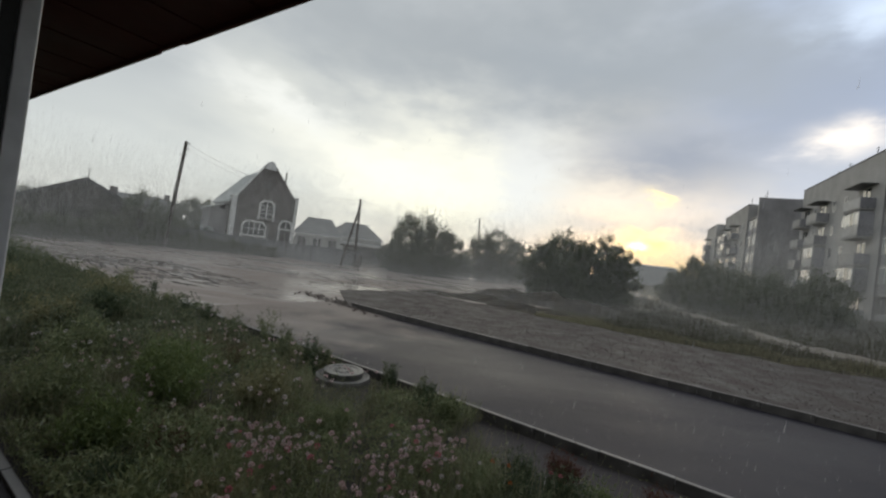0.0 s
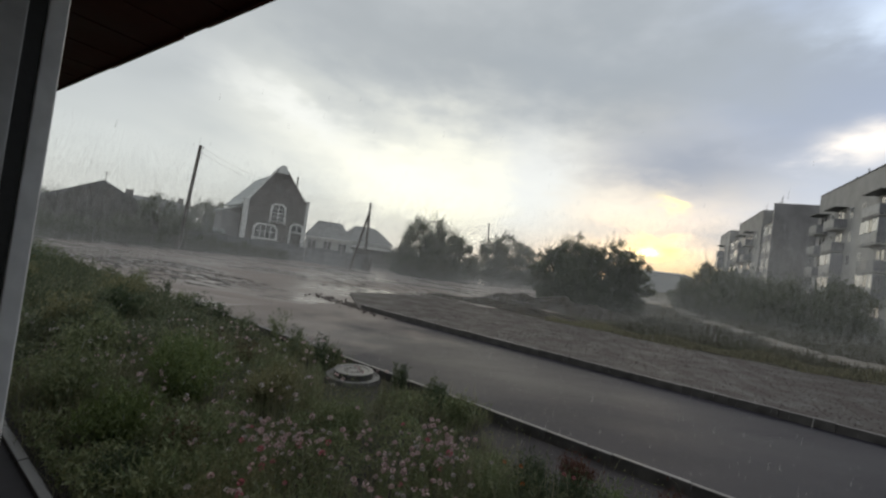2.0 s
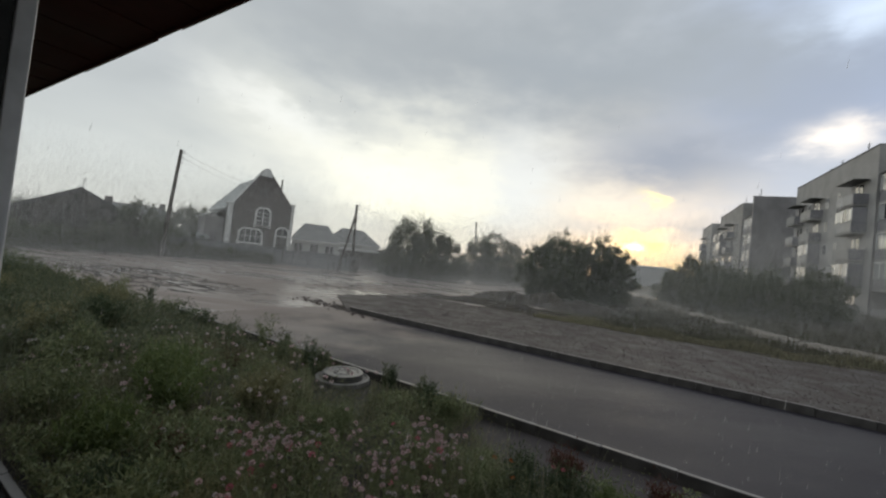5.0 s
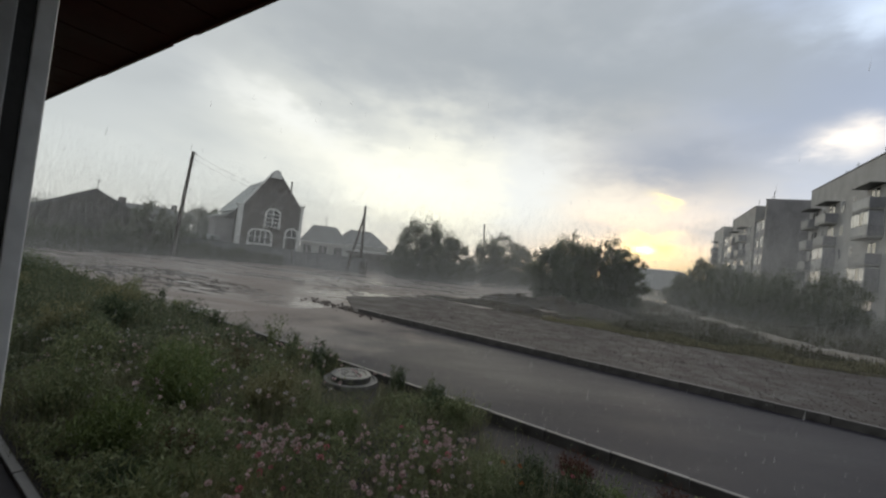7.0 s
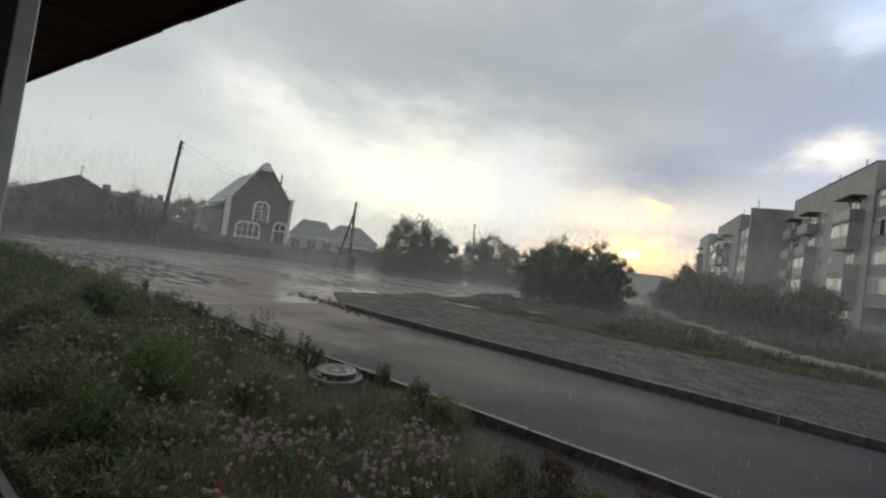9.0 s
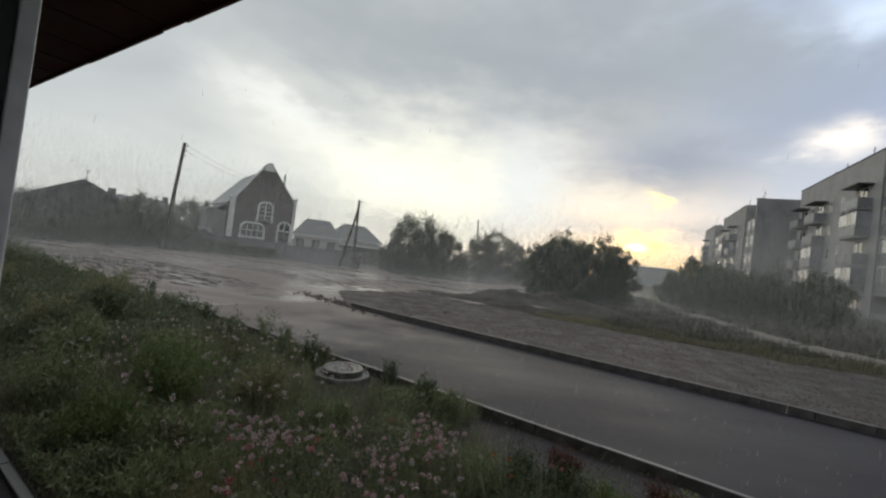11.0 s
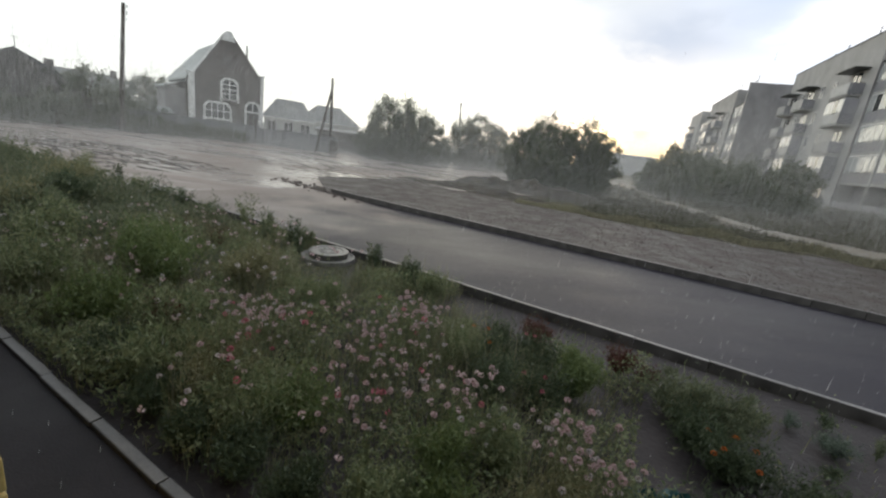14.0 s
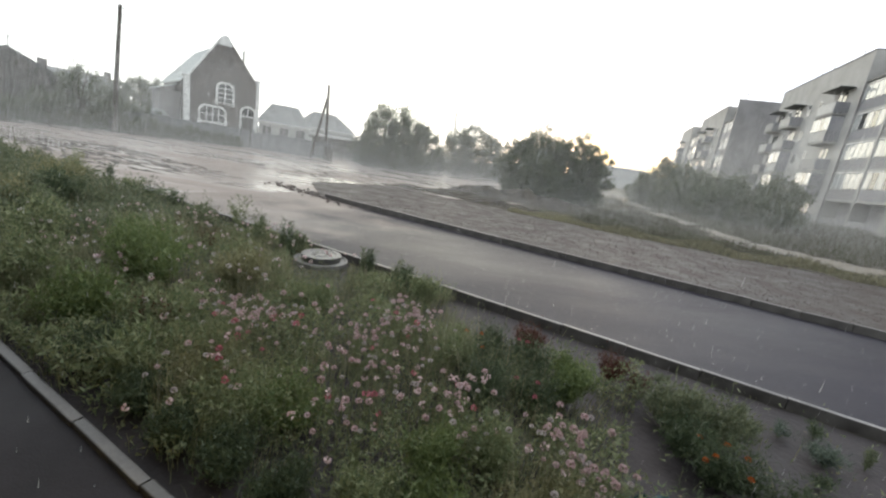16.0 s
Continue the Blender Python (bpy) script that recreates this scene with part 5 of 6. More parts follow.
for azm, r, sp, h in ((-33.0, 60, 2.6, 5.9), (-30.9, 61, 2.3, 5.8), (-35.5, 66, 2.2, 5.0), (-46.5, 75, 3.4, 4.6), (-44.6, 74, 2.6, 4.8), (-49, 72, 3.2, 4.4)):
    k += 1
    tree("tree", g_at(azm, r), sp, h, 4200, M_TREE, "leafy garden tree behind the houses", "tree", 0.28, seed=k)


# ---- heap of earth, verge grass ----
def heap(name, a, b, tall, wide, seed, label):
    rng = np.random.default_rng(seed)
    v = b - a
    L = v.length
    nx, ny = 40, 12
    vs, fs = [], []
    for i in range(nx + 1):
        for j in range(ny + 1):
            x, y = L * i / nx, wide * (j / ny - 0.5)
            p = a + v.normalized() * x + Vector((-v.y, v.x, 0)).normalized() * y
            prof = math.sin(math.pi * i / nx) ** 0.6 * math.cos(math.pi * (j / ny - 0.5)) ** 1.3
            n = 0.6 + 0.5 * noise.noise((x * 0.6 + seed, y * 0.6, 0)) + 0.25 * noise.noise((x * 2.1, y * 2.1, seed))
            vs.append((p.x, p.y, hz(p) - 0.05 + tall * prof * n))
    for i in range(nx):
        for j in range(ny):
            q = i * (ny + 1) + j
            fs.append((q, q + ny + 1, q + ny + 2, q + 1))
    return tagged(mesh_ob(name, vs, fs, M_EARTH), label, "earth heap")


heap("earth_mound", st(-15.8, 22.2), st(-4.5, 23.6), 0.55, 2.6, 3, "low ridge of dark earth along the gravel")
heap("earth_mound", st(-5.0, 21.35), st(18.0, 21.35), 0.20, 0.75, 5, "narrow dark earth lip along the gravel edge")
heap("earth_mound", st(-14.0, 27.0), st(-3.5, 29.0), 1.15, 4.5, 8, "weedy mound of dark dug earth under bushes")


def ground_z(xy):
    return height(xy[:, 0], xy[:, 1])


def street_xy(s, d):
    return np.stack([U.x * s + V.x * d, U.y * s + V.y * d], 1)


def grass_patch(name, n, s_rng, d_fun, hgt, width, material, label, lean=0.5, keep=None):
    s = RNG.uniform(*s_rng, n)
    lo, hi = d_fun(s)
    d = lo + (hi - lo) * RNG.uniform(0, 1, n)
    # tufts
    s, d = s + RNG.normal(0, 0.03, n), d + RNG.normal(0, 0.03, n)
    if keep is not None:
        ok = keep(s, d)
        s, d = s[ok], d[ok]
    xy = street_xy(s, d)
    base = np.concatenate([xy, (ground_z(xy) - 0.02)[:, None]], 1)
    k = len(base)
    h = RNG.uniform(hgt[0], hgt[1], k) * (0.7 + 0.5 * np.sin(s * 1.7) * np.sin(d * 1.3))
    ob = quads_ob(name, blades(base, lean, h, RNG.uniform(width[0], width[1], k)), 4, material)
    return tagged(ob, label, "grass", kind="stuff")


gout = np.vectorize(gravel_out)
clear = lambda s, d: off_track(s, d) > 0.7
grass_patch("verge_grass", 30000, (-4, 22), lambda s: (gout(s) + 0.05, 0 * s + 31), (0.12, 0.42), (0.012, 0.03), M_VERGE, "wet green verge grass beside the gravel", 0.5, clear)
grass_patch("dry_grass", 20000, (-7, 22), lambda s: (gout(s) - 0.05, gout(s) + 2.2), (0.12, 0.36), (0.010, 0.022), M_DRY, "pale dry grass along the gravel edge", 0.6, clear)
grass_patch("meadow_grass", 36000, (-6, 32), lambda s: (0 * s + 27, 0 * s + 47), (0.15, 0.5), (0.02, 0.05), M_VERGE, "rough wet meadow grass before the flats", 0.5, clear)
grass_patch("roadside_grass", 9000, (-46, -38.5), lambda s: (0 * s - 6, 0 * s + 18), (0.15, 0.5), (0.02, 0.05), M_GRASS, "rough grass beyond the muddy road")


# ---- garden bed ----
def bare(s, d):
    """Where the soil shows: along the kerb and in the damp patches."""
    w = 0.35 * np.sin(s * 1.9) + 0.25 * np.sin(s * 4.3 + d * 2)
    return ((s > -2.3) & (d > 4.45 + w)) | ((s > 0.85) & (d > 2.3 + w)) | ((np.hypot(s - 0.1, (d - 4.0)) < 0.35)) | ((s > -3.8) & (d < 0.62 + 0.3 * w)) | ((np.abs(s + 1.45) < 0.55 + 0.3 * w) & (d < 0.85 + 0.5 * w)) | ((np.abs(s + 3.2) < 0.35) & (d < 1.1 + w * 0.4))


def round_manhole(s, d):
    """The trodden patch on and before the manhole."""
    t = np.clip(((s + 4.2) * -0.70 + (d - 4.15) * 0.71) / 1.56, 0, 1)
    return np.hypot(s + 4.2 + 1.1 * t, d - 4.15 - 1.1 * t) < 0.42 + 0.22 * t


def lush(s, d):
    few = RNG.uniform(0, 1, len(s))
    return (~bare(s, d) | (few < 0.015)) & (~round_manhole(s, d) | (few < 0.05))


grass_patch("garden_grass", 42000, (-9, 4.5), lambda s: (0 * s + 0.52, 0 * s + 5.72), (0.10, 0.42), (0.004, 0.010), M_GRASS, "thin wet grass between the garden flowers", 0.7, lush)
grass_patch("garden_grass_far", 60000, (-34, -9), lambda s: (0 * s - 3.0, 0 * s + 5.2), (0.16, 0.55), (0.010, 0.022), M_RANK, "tall wet grass at the garden's far end", 0.6)
grass_patch("garden_stalks", 6500, (-16, 0.6), lambda s: (0 * s + 0.8, 0 * s + 5.6), (0.35, 0.70), (0.004, 0.008), M_DRY, "pale flower stalks and dry grass", 0.35, lush)


grass_patch("short_grass", 9000, (-6.6, -3.0), lambda s: (0 * s + 3.6, 0 * s + 5.75), (0.03, 0.11), (0.004, 0.009), M_GRASS, "short trodden grass round the manhole", 0.8, lambda s, d: np.hypot(s + 5.3, d - 5.25) > 0.56)


def weeds(name, n, s_rng, d_rng, top, size, material, label, keep=None):
    """Low leafy growth in uneven mounds."""
    s, d = RNG.uniform(*s_rng, n), RNG.uniform(*d_rng, n)
    if keep is not None:
        ok = keep(s, d)
        s, d = s[ok], d[ok]
    mound = 0.45 + 0.35 * np.sin(s * 2.3 + 1.1 * np.sin(d * 2.1)) * np.sin(d * 2.9 + s) + 0.2 * np.sin(s * 6.1) * np.sin(d * 5.3)
    gap = (mound > 0.34) | (RNG.uniform(0, 1, len(s)) < 0.13)
    s, d, mound = s[gap], d[gap], mound[gap]
    xy = street_xy(s, d)
    z = ground_z(xy) + top * np.clip(mound, 0.12, 1) * RNG.uniform(0.05, 1, len(s)) ** 0.7
    pts = np.concatenate([xy, z[:, None]], 1)
    return tagged(quads_ob(name, leaves(pts, size, 2.4, -0.25), 3, material), label, "weeds", kind="stuff")


weeds("garden_weeds", 90000, (-8, 4.0), (0.55, 5.65), 0.50, 0.046, M_STEM, "leafy green garden weeds, wet", lush)
weeds("garden_weeds", 30000, (-8, 3.0), (0.55, 5.4), 0.42, 0.036, M_OLIVE, "olive-green leafy garden weeds", lush)
weeds("garden_weeds", 46000, (-20, -8), (0.3, 5.5), 0.72, 0.085, M_RANK, "tall leafy weeds farther along the bed")
weeds("garden_weeds", 16000, (-34, -19), (-3.0, 5.2), 0.9, 0.14, M_RANK, "rank green weeds beyond the flowers")
weeds("garden_weeds", 9000, (-5.5, -2.2), (0.55, 2.2), 0.36, 0.055, M_STEM, "dark green leaves by the path edge")


def feathery(name, at, spread, tall, count, material, label, category="plant", leaf=0.05, seed=1, blooms=None):
    """A bushy plant of fine upward twigs and thin leaves, with blooms on some."""
    rng = np.random.default_rng(seed)
    ob = thing(name, at, label, category)
    bm = bmesh.new()
    few = name != "garden_plant"           # thin weeds: a handful of single stems
    tw = 5 if few else 14
    pts = []
    for i in range(tw):
        a, r = rng.uniform(0, 2 * np.pi), spread * rng.uniform(0.2, 1.0) ** 0.7
        tip = np.array([math.cos(a) * r * 0.9, math.sin(a) * r * 0.9, tall * rng.uniform(0.6, 1.0) * (1 - 0.35 * (r / spread) ** 2)])
        midp = tip * np.array([0.55, 0.55, 0.5])
        tube_bm([(0, 0, -0.02), tuple(midp), tuple(tip)], [0.006, 0.004, 0.002], 4, bm)
        if few:
            part("stem", bm, M_STEM, ob)
            bm = bmesh.new()
        t = rng.uniform(0.15, 1.05, count // tw)[:, None]
        p = np.where(t < 0.5, midp * t * 2, midp + (tip - midp) * (t * 2 - 1))
        pts.append(p + rng.normal(0, 1, p.shape) * spread * 0.22 * (0.4 + 0.6 * t))
    if not few:
        part("stem", bm, M_STEM, ob)
    pts = np.concatenate(pts)
    pts = pts[pts[:, 2] > 0.02]
    quads_ob("foliage", leaves(pts, leaf, 4.5, 0, 0.35, rng), 3, material, ob)
    if blooms:
        mat, k = blooms
        for i in range(k):
            a, r = rng.uniform(0, 2 * np.pi), spread * rng.uniform(0.1, 0.95)
            bl = bloom_mesh(mat, 0.024, rng)
            bl.parent = ob
            bl.location = (math.cos(a) * r, math.sin(a) * r, tall * (0.95 - 0.3 * (r / spread) ** 2))
    return ob


def bloom_mesh(material, radius, rng):
    """A globe of small petals."""
    n = 46
    v = rng.normal(size=(n, 3))
    v[:, 2] = np.abs(v[:, 2]) * 0.8 - 0.25
    v /= np.linalg.norm(v, axis=1, keepdims=True)
    b = np.cross(v, rng.normal(size=(n, 3)))
    b /= np.linalg.norm(b, axis=1, keepdims=True)
    c = np.cross(v, b)
    root, w = v * radius * 0.45, radius * 0.42
    q = np.stack([root, v * radius * 0.9 + b * w, v * radius * 1.15 + c * w * 0.4, v * radius * 0.9 - b * w], 1)
    return quads_ob("bloom", q, 4, material)


def place(s, d):
    p = st(s, d)
    p.z = hz(p)
    return p


PL = feathery
PL("garden_plant", place(0.11, 3.72), 0.30, 0.58, 5600, M_FEATHER, "bright green feathery summer-cypress plant", leaf=0.06, seed=2)
PL("garden_plant", place(-0.50, 1.75), 0.30, 0.50, 4600, M_FEATHER, "bright green feathery plant among flowers", seed=3)
PL("garden_plant", place(-0.25, 1.35), 0.26, 0.42, 3000, M_FEATHER, "fresh green low feathery plant", seed=4)
# Last six, by the path: M_DARKLEAF puts that edge's shade into leaf colour.
for i, (s, d, sp, h, mt) in enumerate(((-2.24, 1.25, 0.48, 0.55, M_STEM), (-2.75, 1.35, 0.40, 0.50, M_OLIVE), (-1.85, 1.45, 0.36, 0.46, M_FEATHER), (-3.2, 1.45, 0.42, 0.55, M_STEM), (-0.65, 1.15, 0.30, 0.45, M_STEM), (-0.15, 2.2, 0.36, 0.50, M_STEM), (0.45, 1.75, 0.36, 0.50, M_OLIVE), (-0.6, 3.05, 0.34, 0.5, M_DARKLEAF), (-1.3, 3.5, 0.36, 0.5, M_STEM), (-3.6, 3.4, 0.4, 0.55, M_STEM), (0.05, 1.2, 0.3, 0.4, M_STEM), (1.0, 1.4, 0.34, 0.42, M_STEM), (-1.75, 0.85, 0.26, 0.34, M_DARKLEAF), (-1.2, 0.88, 0.24, 0.30, M_DARKLEAF), (-2.9, 0.85, 0.24, 0.36, M_DARKLEAF), (-0.7, 0.8, 0.24, 0.3, M_DARKLEAF), (-3.9, 0.95, 0.3, 0.4, M_DARKLEAF), (-2.3, 0.8, 0.22, 0.3, M_DARKLEAF))):
    PL("garden_plant", place(s, d), sp, h, 6000, mt, "soft feathery green plant among the pink flowers", leaf=0.045, seed=110 + i)
PL("garden_plant", place(0.50, 4.72), 0.24, 0.34, 2600, M_RED, "rust-red bushy foliage plant", seed=5)
PL("garden_plant", place(0.82, 4.68), 0.17, 0.24, 1500, M_RED, "small rust-red foliage plant", seed=6)
PL("garden_plant", place(-0.95, 3.95), 0.36, 0.48, 3600, M_DARKLEAF, "dark green leafy marigold clump", leaf=0.06, seed=7, blooms=(M_ORANGE, 3))
PL("garden_plant", place(-0.45, 4.05), 0.34, 0.44, 3200, M_DARKLEAF, "dark green leafy clump near the kerb", leaf=0.06, seed=8, blooms=(M_ROSE, 2))
PL("garden_plant", place(-0.1, 3.3), 0.30, 0.40, 3000, M_DARKLEAF, "dark leafy clump with red blooms", leaf=0.055, seed=9, blooms=(M_ROSE, 3))
PL("garden_plant", place(1.22, 4.12), 0.40, 0.48, 5200, M_RANK, "broad leafy green plant on wet soil", leaf=0.07, seed=10)
PL("garden_plant", place(1.68, 4.18), 0.36, 0.42, 4400, M_RANK, "fresh green leafy plant on wet soil", leaf=0.06, seed=11)
PL("garden_plant", place(1.35, 3.75), 0.34, 0.36, 3200, M_DARKLEAF, "blue-green leafy plant on wet soil", leaf=0.06, seed=12)
PL("garden_plant", place(1.63, 3.35), 0.38, 0.40, 5200, M_DARKLEAF, "green marigold clump with orange blooms", leaf=0.05, seed=13, blooms=(M_ORANGE, 6))
PL("garden_plant", place(2.2, 3.1), 0.36, 0.36, 4600, M_DARKLEAF, "green marigold clump with orange blooms", leaf=0.05, seed=14, blooms=(M_ORANGE, 5))
PL("garden_plant", place(1.55, 2.55), 0.32, 0.36, 3000, M_DARKLEAF, "dark green low leafy clump", leaf=0.055, seed=15, blooms=(M_ORANGE, 2))
PL("garden_plant", place(2.7, 4.6), 0.22, 0.20, 1200, M_BLUEGREEN, "small leafy seedling clump on bare soil", leaf=0.05, seed=16)
PL("garden_plant", place(3.4, 4.2), 0.20, 0.18, 1200, M_STEM, "small leafy seedling clump on bare soil", leaf=0.05, seed=17)
for i, (s, d) in enumerate(((2.0, 5.15), (2.35, 4.9), (2.75, 5.2), (3.1, 4.85), (3.55, 5.1), (2.5, 4.1), (3.0, 3.9), (3.9, 4.7), (2.05, 4.75), (1.1, 5.2))):
    PL("seedling", place(s, d), 0.10 + 0.03 * (i % 3), 0.12 + 0.04 * (i % 4), 420, (M_RANK, M_BLUEGREEN, M_DARKLEAF)[i % 3], "small wet seedling on bare soil by the kerb", leaf=0.045, seed=170 + i)
PL("garden_plant", place(3.1, 3.4), 0.30, 0.30, 2200, M_STEM, "low green leafy clump", leaf=0.05, seed=18, blooms=(M_ORANGE, 2))
PL("garden_plant", place(-0.63, 4.72), 0.26, 0.36, 2600, M_RED, "brownish-red low foliage clump near the kerb", leaf=0.055, seed=21)
for i, (s, d, sp, h) in enumerate(((-5.63, 4.77, 0.13, 0.92), (-4.45, 5.62, 0.14, 0.55), (-4.2, 5.5, 0.12, 0.62), (-3.5, 5.55, 0.14, 0.5), (-6.3, 5.1, 0.2, 0.8), (-6.8, 4.9, 0.22, 0.85))):
    PL("tall_weed", place(s, d), sp, h, 420, (M_DARKLEAF, M_RANK)[i % 2], "thin tall weed standing beside the manhole", "weed", leaf=0.07, seed=140 + i)
PL("kerb_weed", place(-2.92, 5.78) + Vector((0, 0, 0.02)), 0.10, 0.28, 500, M_DARKLEAF, "small dark weed tuft against the kerb", "weed", leaf=0.04, seed=97)
PL("garden_plant", place(-2.55, 5.05), 0.28, 0.52, 2600, M_STEM, "leafy weed standing by the kerb", leaf=0.06, seed=19)
PL("garden_plant", place(-3.15, 5.2), 0.22, 0.50, 2000, M_DARKLEAF, "dark leafy weed by the manhole", leaf=0.06, seed=20)
for i, (s, d, sp, h, mt) in enumerate(((-5.7, 2.25, 0.55, 0.92, M_FEATHER), (-6.35, 2.5, 0.5, 0.88, M_FEATHER), (-4.9, 3.2, 0.45, 0.7, M_OLIVE), (-6.4, 1.2, 0.55, 0.8, M_STEM), (-7.2, 3.0, 0.6, 0.8, M_STEM), (-5.0, 1.2, 0.42, 0.6, M_FEATHER), (-8.2, 1.8, 0.6, 0.9, M_STEM), (-4.2, 1.6, 0.4, 0.55, M_STEM), (-3.4, 1.1, 0.36, 0.5, M_STEM))):
    PL("garden_plant", place(s, d), sp, h, 4200, mt, "bushy green garden plant in the overgrown bed", leaf=0.08, seed=30 + i)
for i, (s, d) in enumerate(((-7.4, 3.3), (-7.9, 3.8), (-7.0, 3.9), (-4.1, 1.5))):
    PL("garden_plant", place(s, d), 0.28, 0.60, 700, M_RED, "reddish-brown flowering weed in the bed", leaf=0.05, seed=50 + i)
for i in range(16):
    s, d = -9.5 - i * 0.75 + RNG.normal(0, 0.3), RNG.uniform(0.2, 4.6)
    PL("garden_plant", place(s, d), RNG.uniform(0.45, 0.8), RNG.uniform(0.7, 1.05), 2600, (M_RANK, M_STEM, M_OLIVE, M_DARKLEAF)[i % 4], "rank bushy weed in the overgrown bed", leaf=0.10, seed=80 + i)
for i, (s, d, sp, h) in enumerate(((-9.2, 5.2, 0.35, 0.85), (-10.6, 5.3, 0.3, 0.75), (-8.0, 5.35, 0.3, 0.8), (-7.2, 5.4, 0.22, 0.95), (-11.8, 5.2, 0.4, 0.8), (-12.8, 5.3, 0.35, 0.7), (-6.1, 5.4, 0.18, 0.7), (-13.9, 5.2, 0.3, 0.95), (-16.0, 5.2, 0.4, 0.9), (-18.4, 5.0, 0.4, 1.0))):
    PL("tall_weed", place(s, d), sp * 0.9, h * (0.8 + 0.4 * (i % 3) / 2), 700, (M_RANK, M_DARKLEAF, M_STEM)[i % 3], "tall ragged weed along the kerb", "weed", leaf=0.075, seed=60 + i)


# flowers: one of each kind, then copies
def flower(material, radius, tall, seed, label):
    rng = np.random.default_rng(seed)
    ob = thing("flower", (0, 0, -50), label, "flower", group="pincushion flowers in the bed")
    bend = rng.normal(0, 0.05, 2)
    part("stem", tube_bm([(0, 0, -0.02), (bend[0] * 0.5, bend[1] * 0.5, tall * 0.5), (bend[0], bend[1], tall)], [0.004, 0.003, 0.0025], 5), M_STEM, ob)
    bl = bloom_mesh(material, radius, rng)
    bl.parent = ob
    bl.location = (bend[0], bend[1], tall + radius * 0.3)
    pts = np.stack([bend[0] * 0.5 + rng.normal(0, 0.02, 14), bend[1] * 0.5 + rng.normal(0, 0.02, 14), rng.uniform(0.05, tall * 0.7, 14)], 1)
    quads_ob("foliage", leaves(pts, 0.06, 4, 0, 0.4, rng), 3, M_STEM, ob)
    return ob


KINDS = [flower(M_PINK, 0.027, 0.60, 1, "dusty pink globe flower on a thin stem"),
         flower(M_PINK, 0.024, 0.54, 2, "small dusty pink globe flower on a thin stem"),
         flower(M_WHITE, 0.027, 0.60, 3, "off-white globe flower on a thin stem"),
         flower(M_WHITE, 0.023, 0.52, 4, "small off-white globe flower on a thin stem"),
         flower(M_ROSE, 0.027, 0.52, 5, "rose-red globe flower on a thin stem")]
spots, tries = [], 0
centres = [(-3.5, 1.93, 0.16), (-3.0, 1.86, 0.16), (-2.6, 2.4, 0.22), (-2.6, 1.7, 0.24), (-1.9, 2.55, 0.20), (-2.1, 3.35, 0.13), (-1.72, 3.33, 0.14), (-1.6, 2.0, 0.22), (-1.3, 2.2, 0.20), (-0.75, 2.12, 0.20), (-1.15, 1.4, 0.26), (-2.4, 0.95, 0.28), (-0.45, 2.35, 0.2), (0.0, 2.15, 0.16), (0.4, 2.28, 0.14), (0.63, 1.97, 0.13), (-1.5, 2.9, 0.3), (-3.2, 2.5, 0.3)]
while len(spots) < 290:
    c = centres[RNG.integers(len(centres))]
    s, d = c[0] + RNG.normal(0, c[2]), c[1] + RNG.normal(0, c[2])
    if 0.8 < d < 5.2 and not bool(bare(np.array([s]), np.array([d]))[0]):
        spots.append((s, d))
for i, (s, d) in enumerate(spots):
    pick = RNG.choice(5, p=(0.33, 0.29, 0.19, 0.16, 0.03))
    p = place(s, d)
    sc = RNG.uniform(0.75, 1.15)
    m = Matrix.Translation(p) @ Euler((RNG.normal(0, 0.12), RNG.normal(0, 0.12), RNG.uniform(0, 6.3))).to_matrix().to_4x4() @ Matrix.Scale(sc, 4)
    if i < 5:
        KINDS[i].matrix_basis = m
    else:
        copy_thing(KINDS[pick], m)


def far_blooms(name, n, s_rng, d_rng, material, label, near=False):
    s, d = RNG.uniform(*s_rng, n), RNG.uniform(*d_rng, n)
    if near:
        c = np.array(centres)[RNG.integers(len(centres), size=n)]
        s, d = c[:, 0] + RNG.normal(0, 1, n) * c[:, 2] * 1.2, c[:, 1] + RNG.normal(0, 1, n) * c[:, 2] * 1.2
    xy = street_xy(s, d)
    vs = []
    for i in range(n):
        c = np.array([xy[i, 0], xy[i, 1], 0.35 + RNG.uniform(0, 0.3)])
        v = RNG.normal(size=(14, 3))
        v /= np.linalg.norm(v, axis=1, keepdims=True)
        b = np.cross(v, RNG.normal(size=(14, 3)))
        b /= np.linalg.norm(b, axis=1, keepdims=True)
        r = RNG.uniform(0.02, 0.034)
        vs.append(np.stack([c + v * r * 0.4, c + v * r + b * r * 0.5, c + v * r * 1.2, c + v * r - b * r * 0.5], 1))
    return tagged(quads_ob(name, np.concatenate(vs), 4, material), label, "flowers", kind="stuff")


far_blooms("half_open_flowers", 110, (-3, 1), (1, 3), M_PINK, "half-open dusty pink blooms between the taller ones", True)
far_blooms("half_open_flowers", 12, (-3, 1), (1, 3), M_ROSE, "half-open rose-red blooms between the taller ones", True)
far_blooms("far_flowers", 120, (-8.6, -4), (1.2, 5.0), M_PINK, "scattered pale pink blooms farther along the bed")
far_blooms("far_flowers", 70, (-10, -4), (1.2, 5.0), M_WHITE, "scattered white blooms farther along the bed")


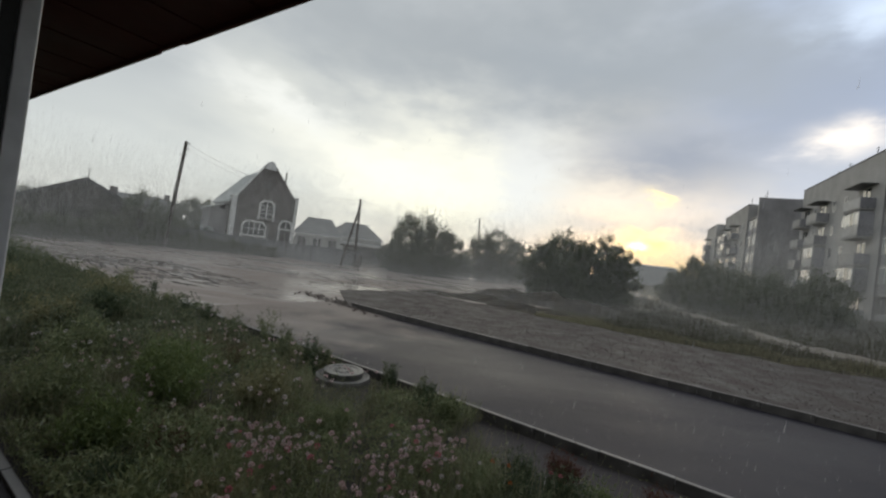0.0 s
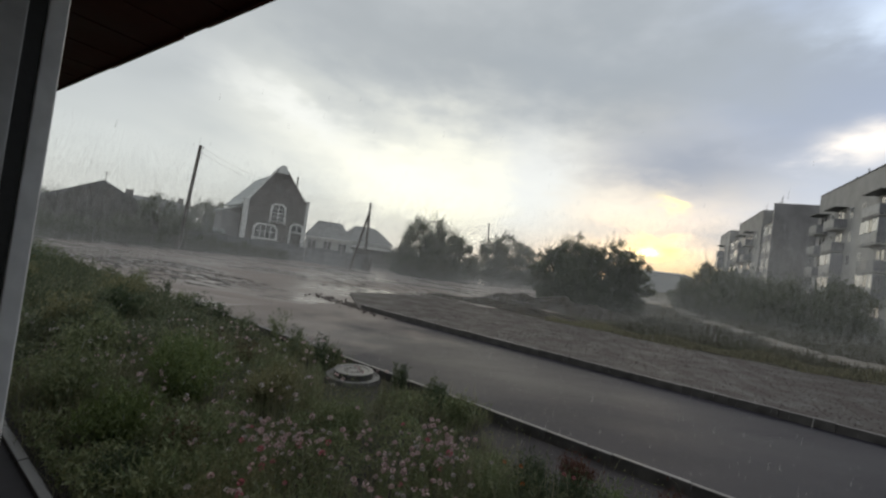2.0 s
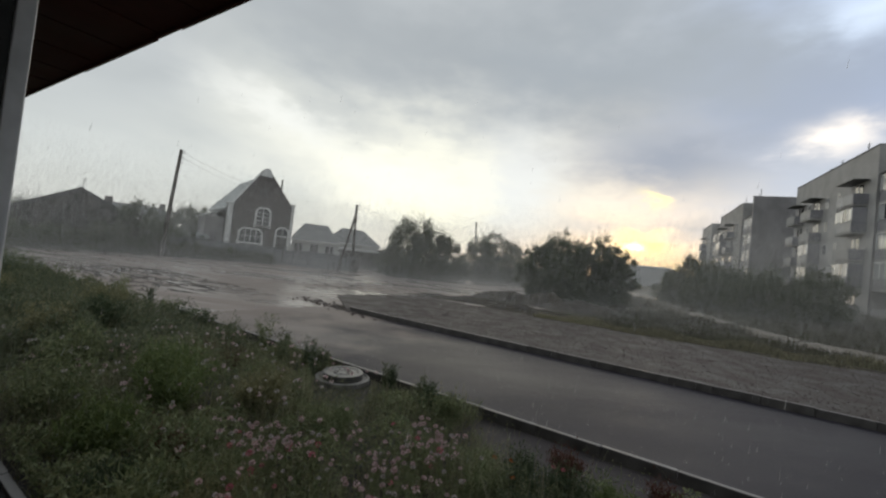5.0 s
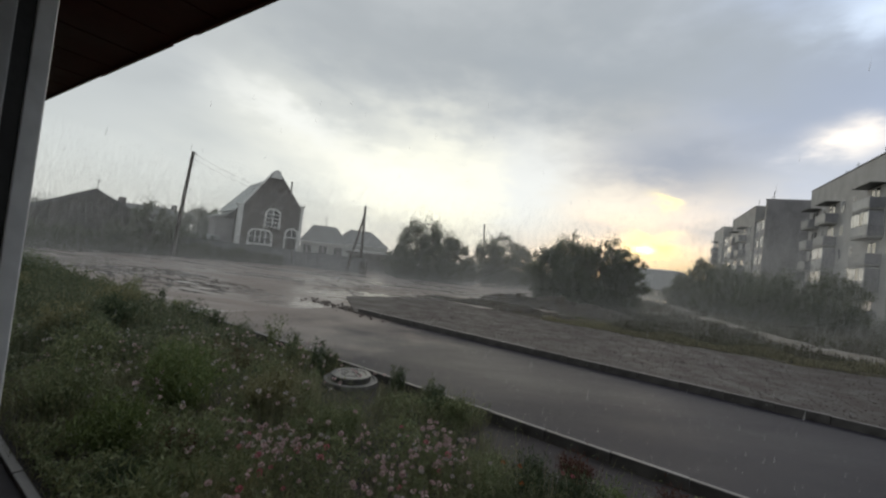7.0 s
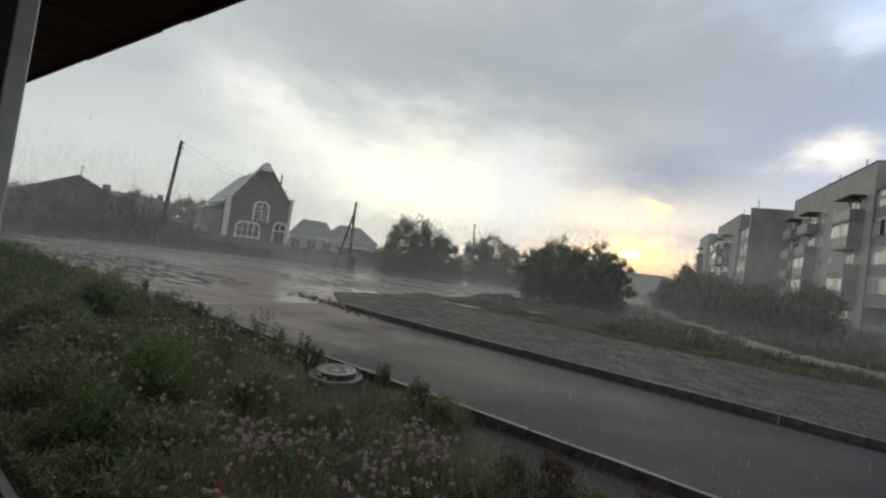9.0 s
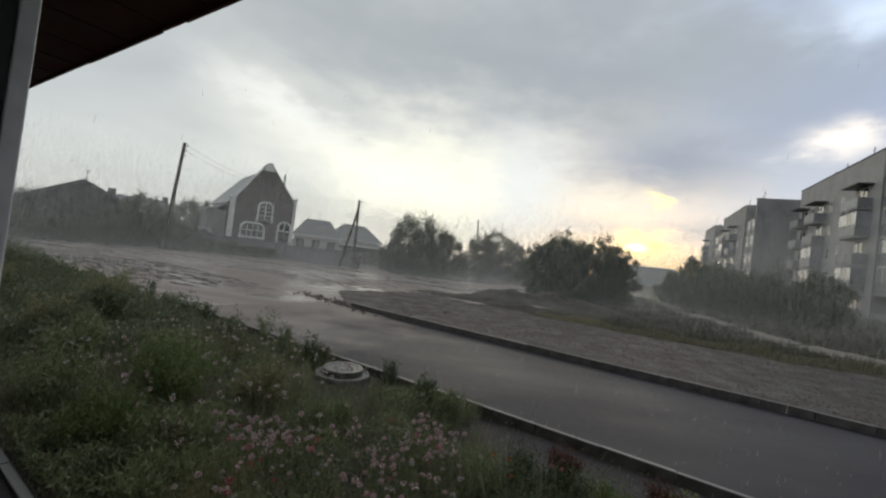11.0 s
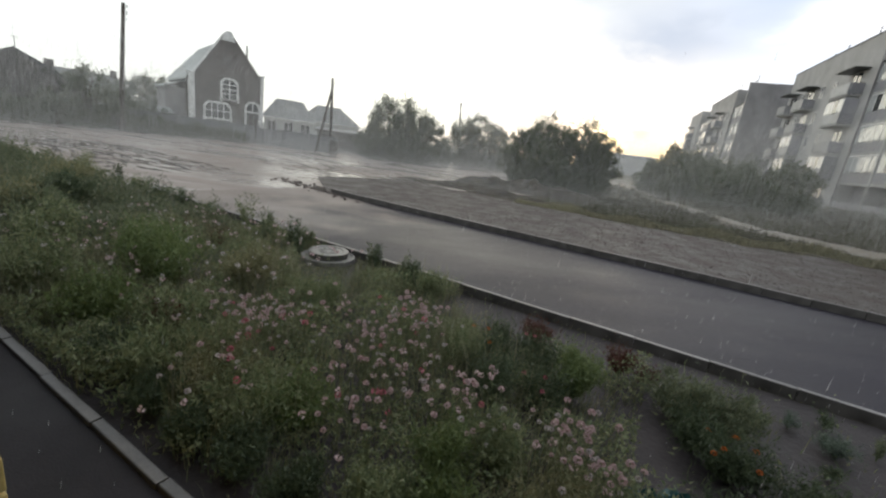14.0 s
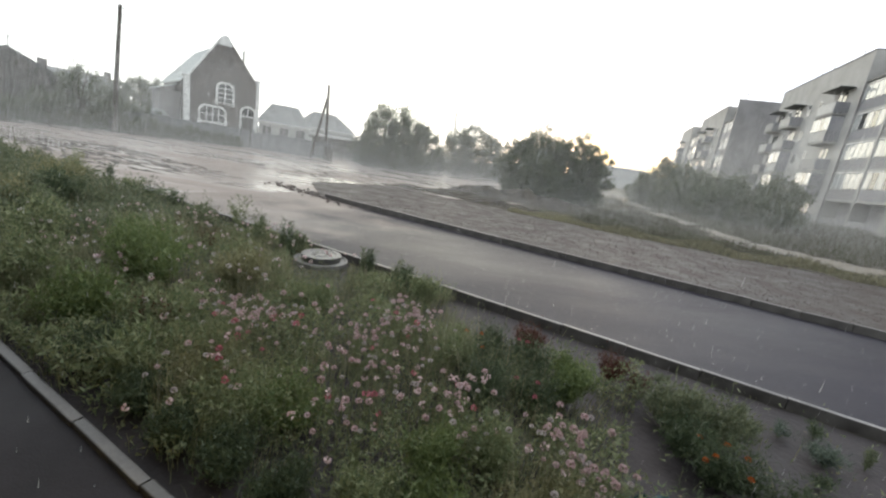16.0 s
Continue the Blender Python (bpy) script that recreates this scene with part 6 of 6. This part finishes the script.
def plastic_scrap(at):
    ob = thing("plastic_sheet", at, "crumpled turquoise plastic sheet among the plants", "plastic sheet")
    n = 14
    vs = [(0.5 * (i / n - 0.5), 0.36 * (j / n - 0.5), 0.14 + 0.09 * noise.noise((i * 0.6, j * 0.6, 3)) + 0.04 * noise.noise((i * 1.5, j * 1.5, 5))) for i in range(n + 1) for j in range(n + 1)]
    fs = [(i * (n + 1) + j, (i + 1) * (n + 1) + j, (i + 1) * (n + 1) + j + 1, i * (n + 1) + j + 1) for i in range(n) for j in range(n)]
    sh = mesh_ob("sheet", vs, fs, M_TEAL, ob)
    md = sh.modifiers.new("thick", "SOLIDIFY")
    md.thickness = 0.003
    # crumpled foot that rests on the soil
    part("fold", tube_bm([(-0.1, 0, 0.0), (0.0, 0.04, 0.10), (0.12, -0.03, 0.16)], [0.07, 0.05, 0.03], 7), M_TEAL, ob)


plastic_scrap(place(1.12, 2.42))


# ---- falling rain ----
M_RAIN = bpy.data.materials.new("rain drops in the air")
M_RAIN.use_nodes = True
_p = M_RAIN.node_tree.nodes["Principled BSDF"]
_p.inputs["Base Color"].default_value = (0.8, 0.8, 0.8, 1)
_p.inputs["Roughness"].default_value = 0.3
_t, _m = M_RAIN.node_tree.nodes.new("ShaderNodeBsdfTranslucent"), M_RAIN.node_tree.nodes.new("ShaderNodeMixShader")
_t.inputs["Color"].default_value = (0.85, 0.85, 0.85, 1)
_m.inputs[0].default_value = 0.5
M_RAIN.node_tree.links.new(_p.outputs[0], _m.inputs[1])
M_RAIN.node_tree.links.new(_t.outputs[0], _m.inputs[2])
_c, _b = M_RAIN.node_tree.nodes.new("ShaderNodeBsdfTransparent"), M_RAIN.node_tree.nodes.new("ShaderNodeMixShader")
_b.inputs[0].default_value = 0.48
M_RAIN.node_tree.links.new(_c.outputs[0], _b.inputs[1])
M_RAIN.node_tree.links.new(_m.outputs[0], _b.inputs[2])
M_RAIN.node_tree.links.new(_b.outputs[0], M_RAIN.node_tree.nodes["Material Output"].inputs["Surface"])


def rain(name, n, r0, r1, top, wide, long_, label):
    """Falling drops as thin flat streaks, slanted by the wind."""
    r = np.sqrt(RNG.uniform(r0 ** 2, r1 ** 2, n))
    a = np.radians(RNG.uniform(-58, 66, n))
    p = np.stack([0.13 + r * np.sin(a), -1.03 + r * np.cos(a), RNG.uniform(0, 1, n) ** 1.8 * top], 1)
    p[:, 2] += ground_z(p[:, :2])
    L = RNG.uniform(0.6, 1.4, n)[:, None] * long_
    w = RNG.uniform(0.6, 1.4, n)[:, None] * wide
    fall = np.array([0.10, 0.03, 1.0]) + RNG.normal(0, 0.03, (n, 3))
    t = RNG.uniform(0, 2 * np.pi, n)
    faces = []
    x = np.stack([np.cos(t), np.sin(t), 0 * t], 1) * w * 0.5
    faces.append(np.stack([p - x, p + x, p + fall * L], 1))
    return tagged(quads_ob(name, np.concatenate(faces), 3, M_RAIN), label, "rain", kind="stuff")


rain("rain", 1100000, 24, 58, 6.5, 0.0031, 0.50, "heavy falling rain, pale slanting streaks")
rain("rain", 2600, 2.5, 12, 4.0, 0.0042, 0.06, "falling raindrops close to the doorway")
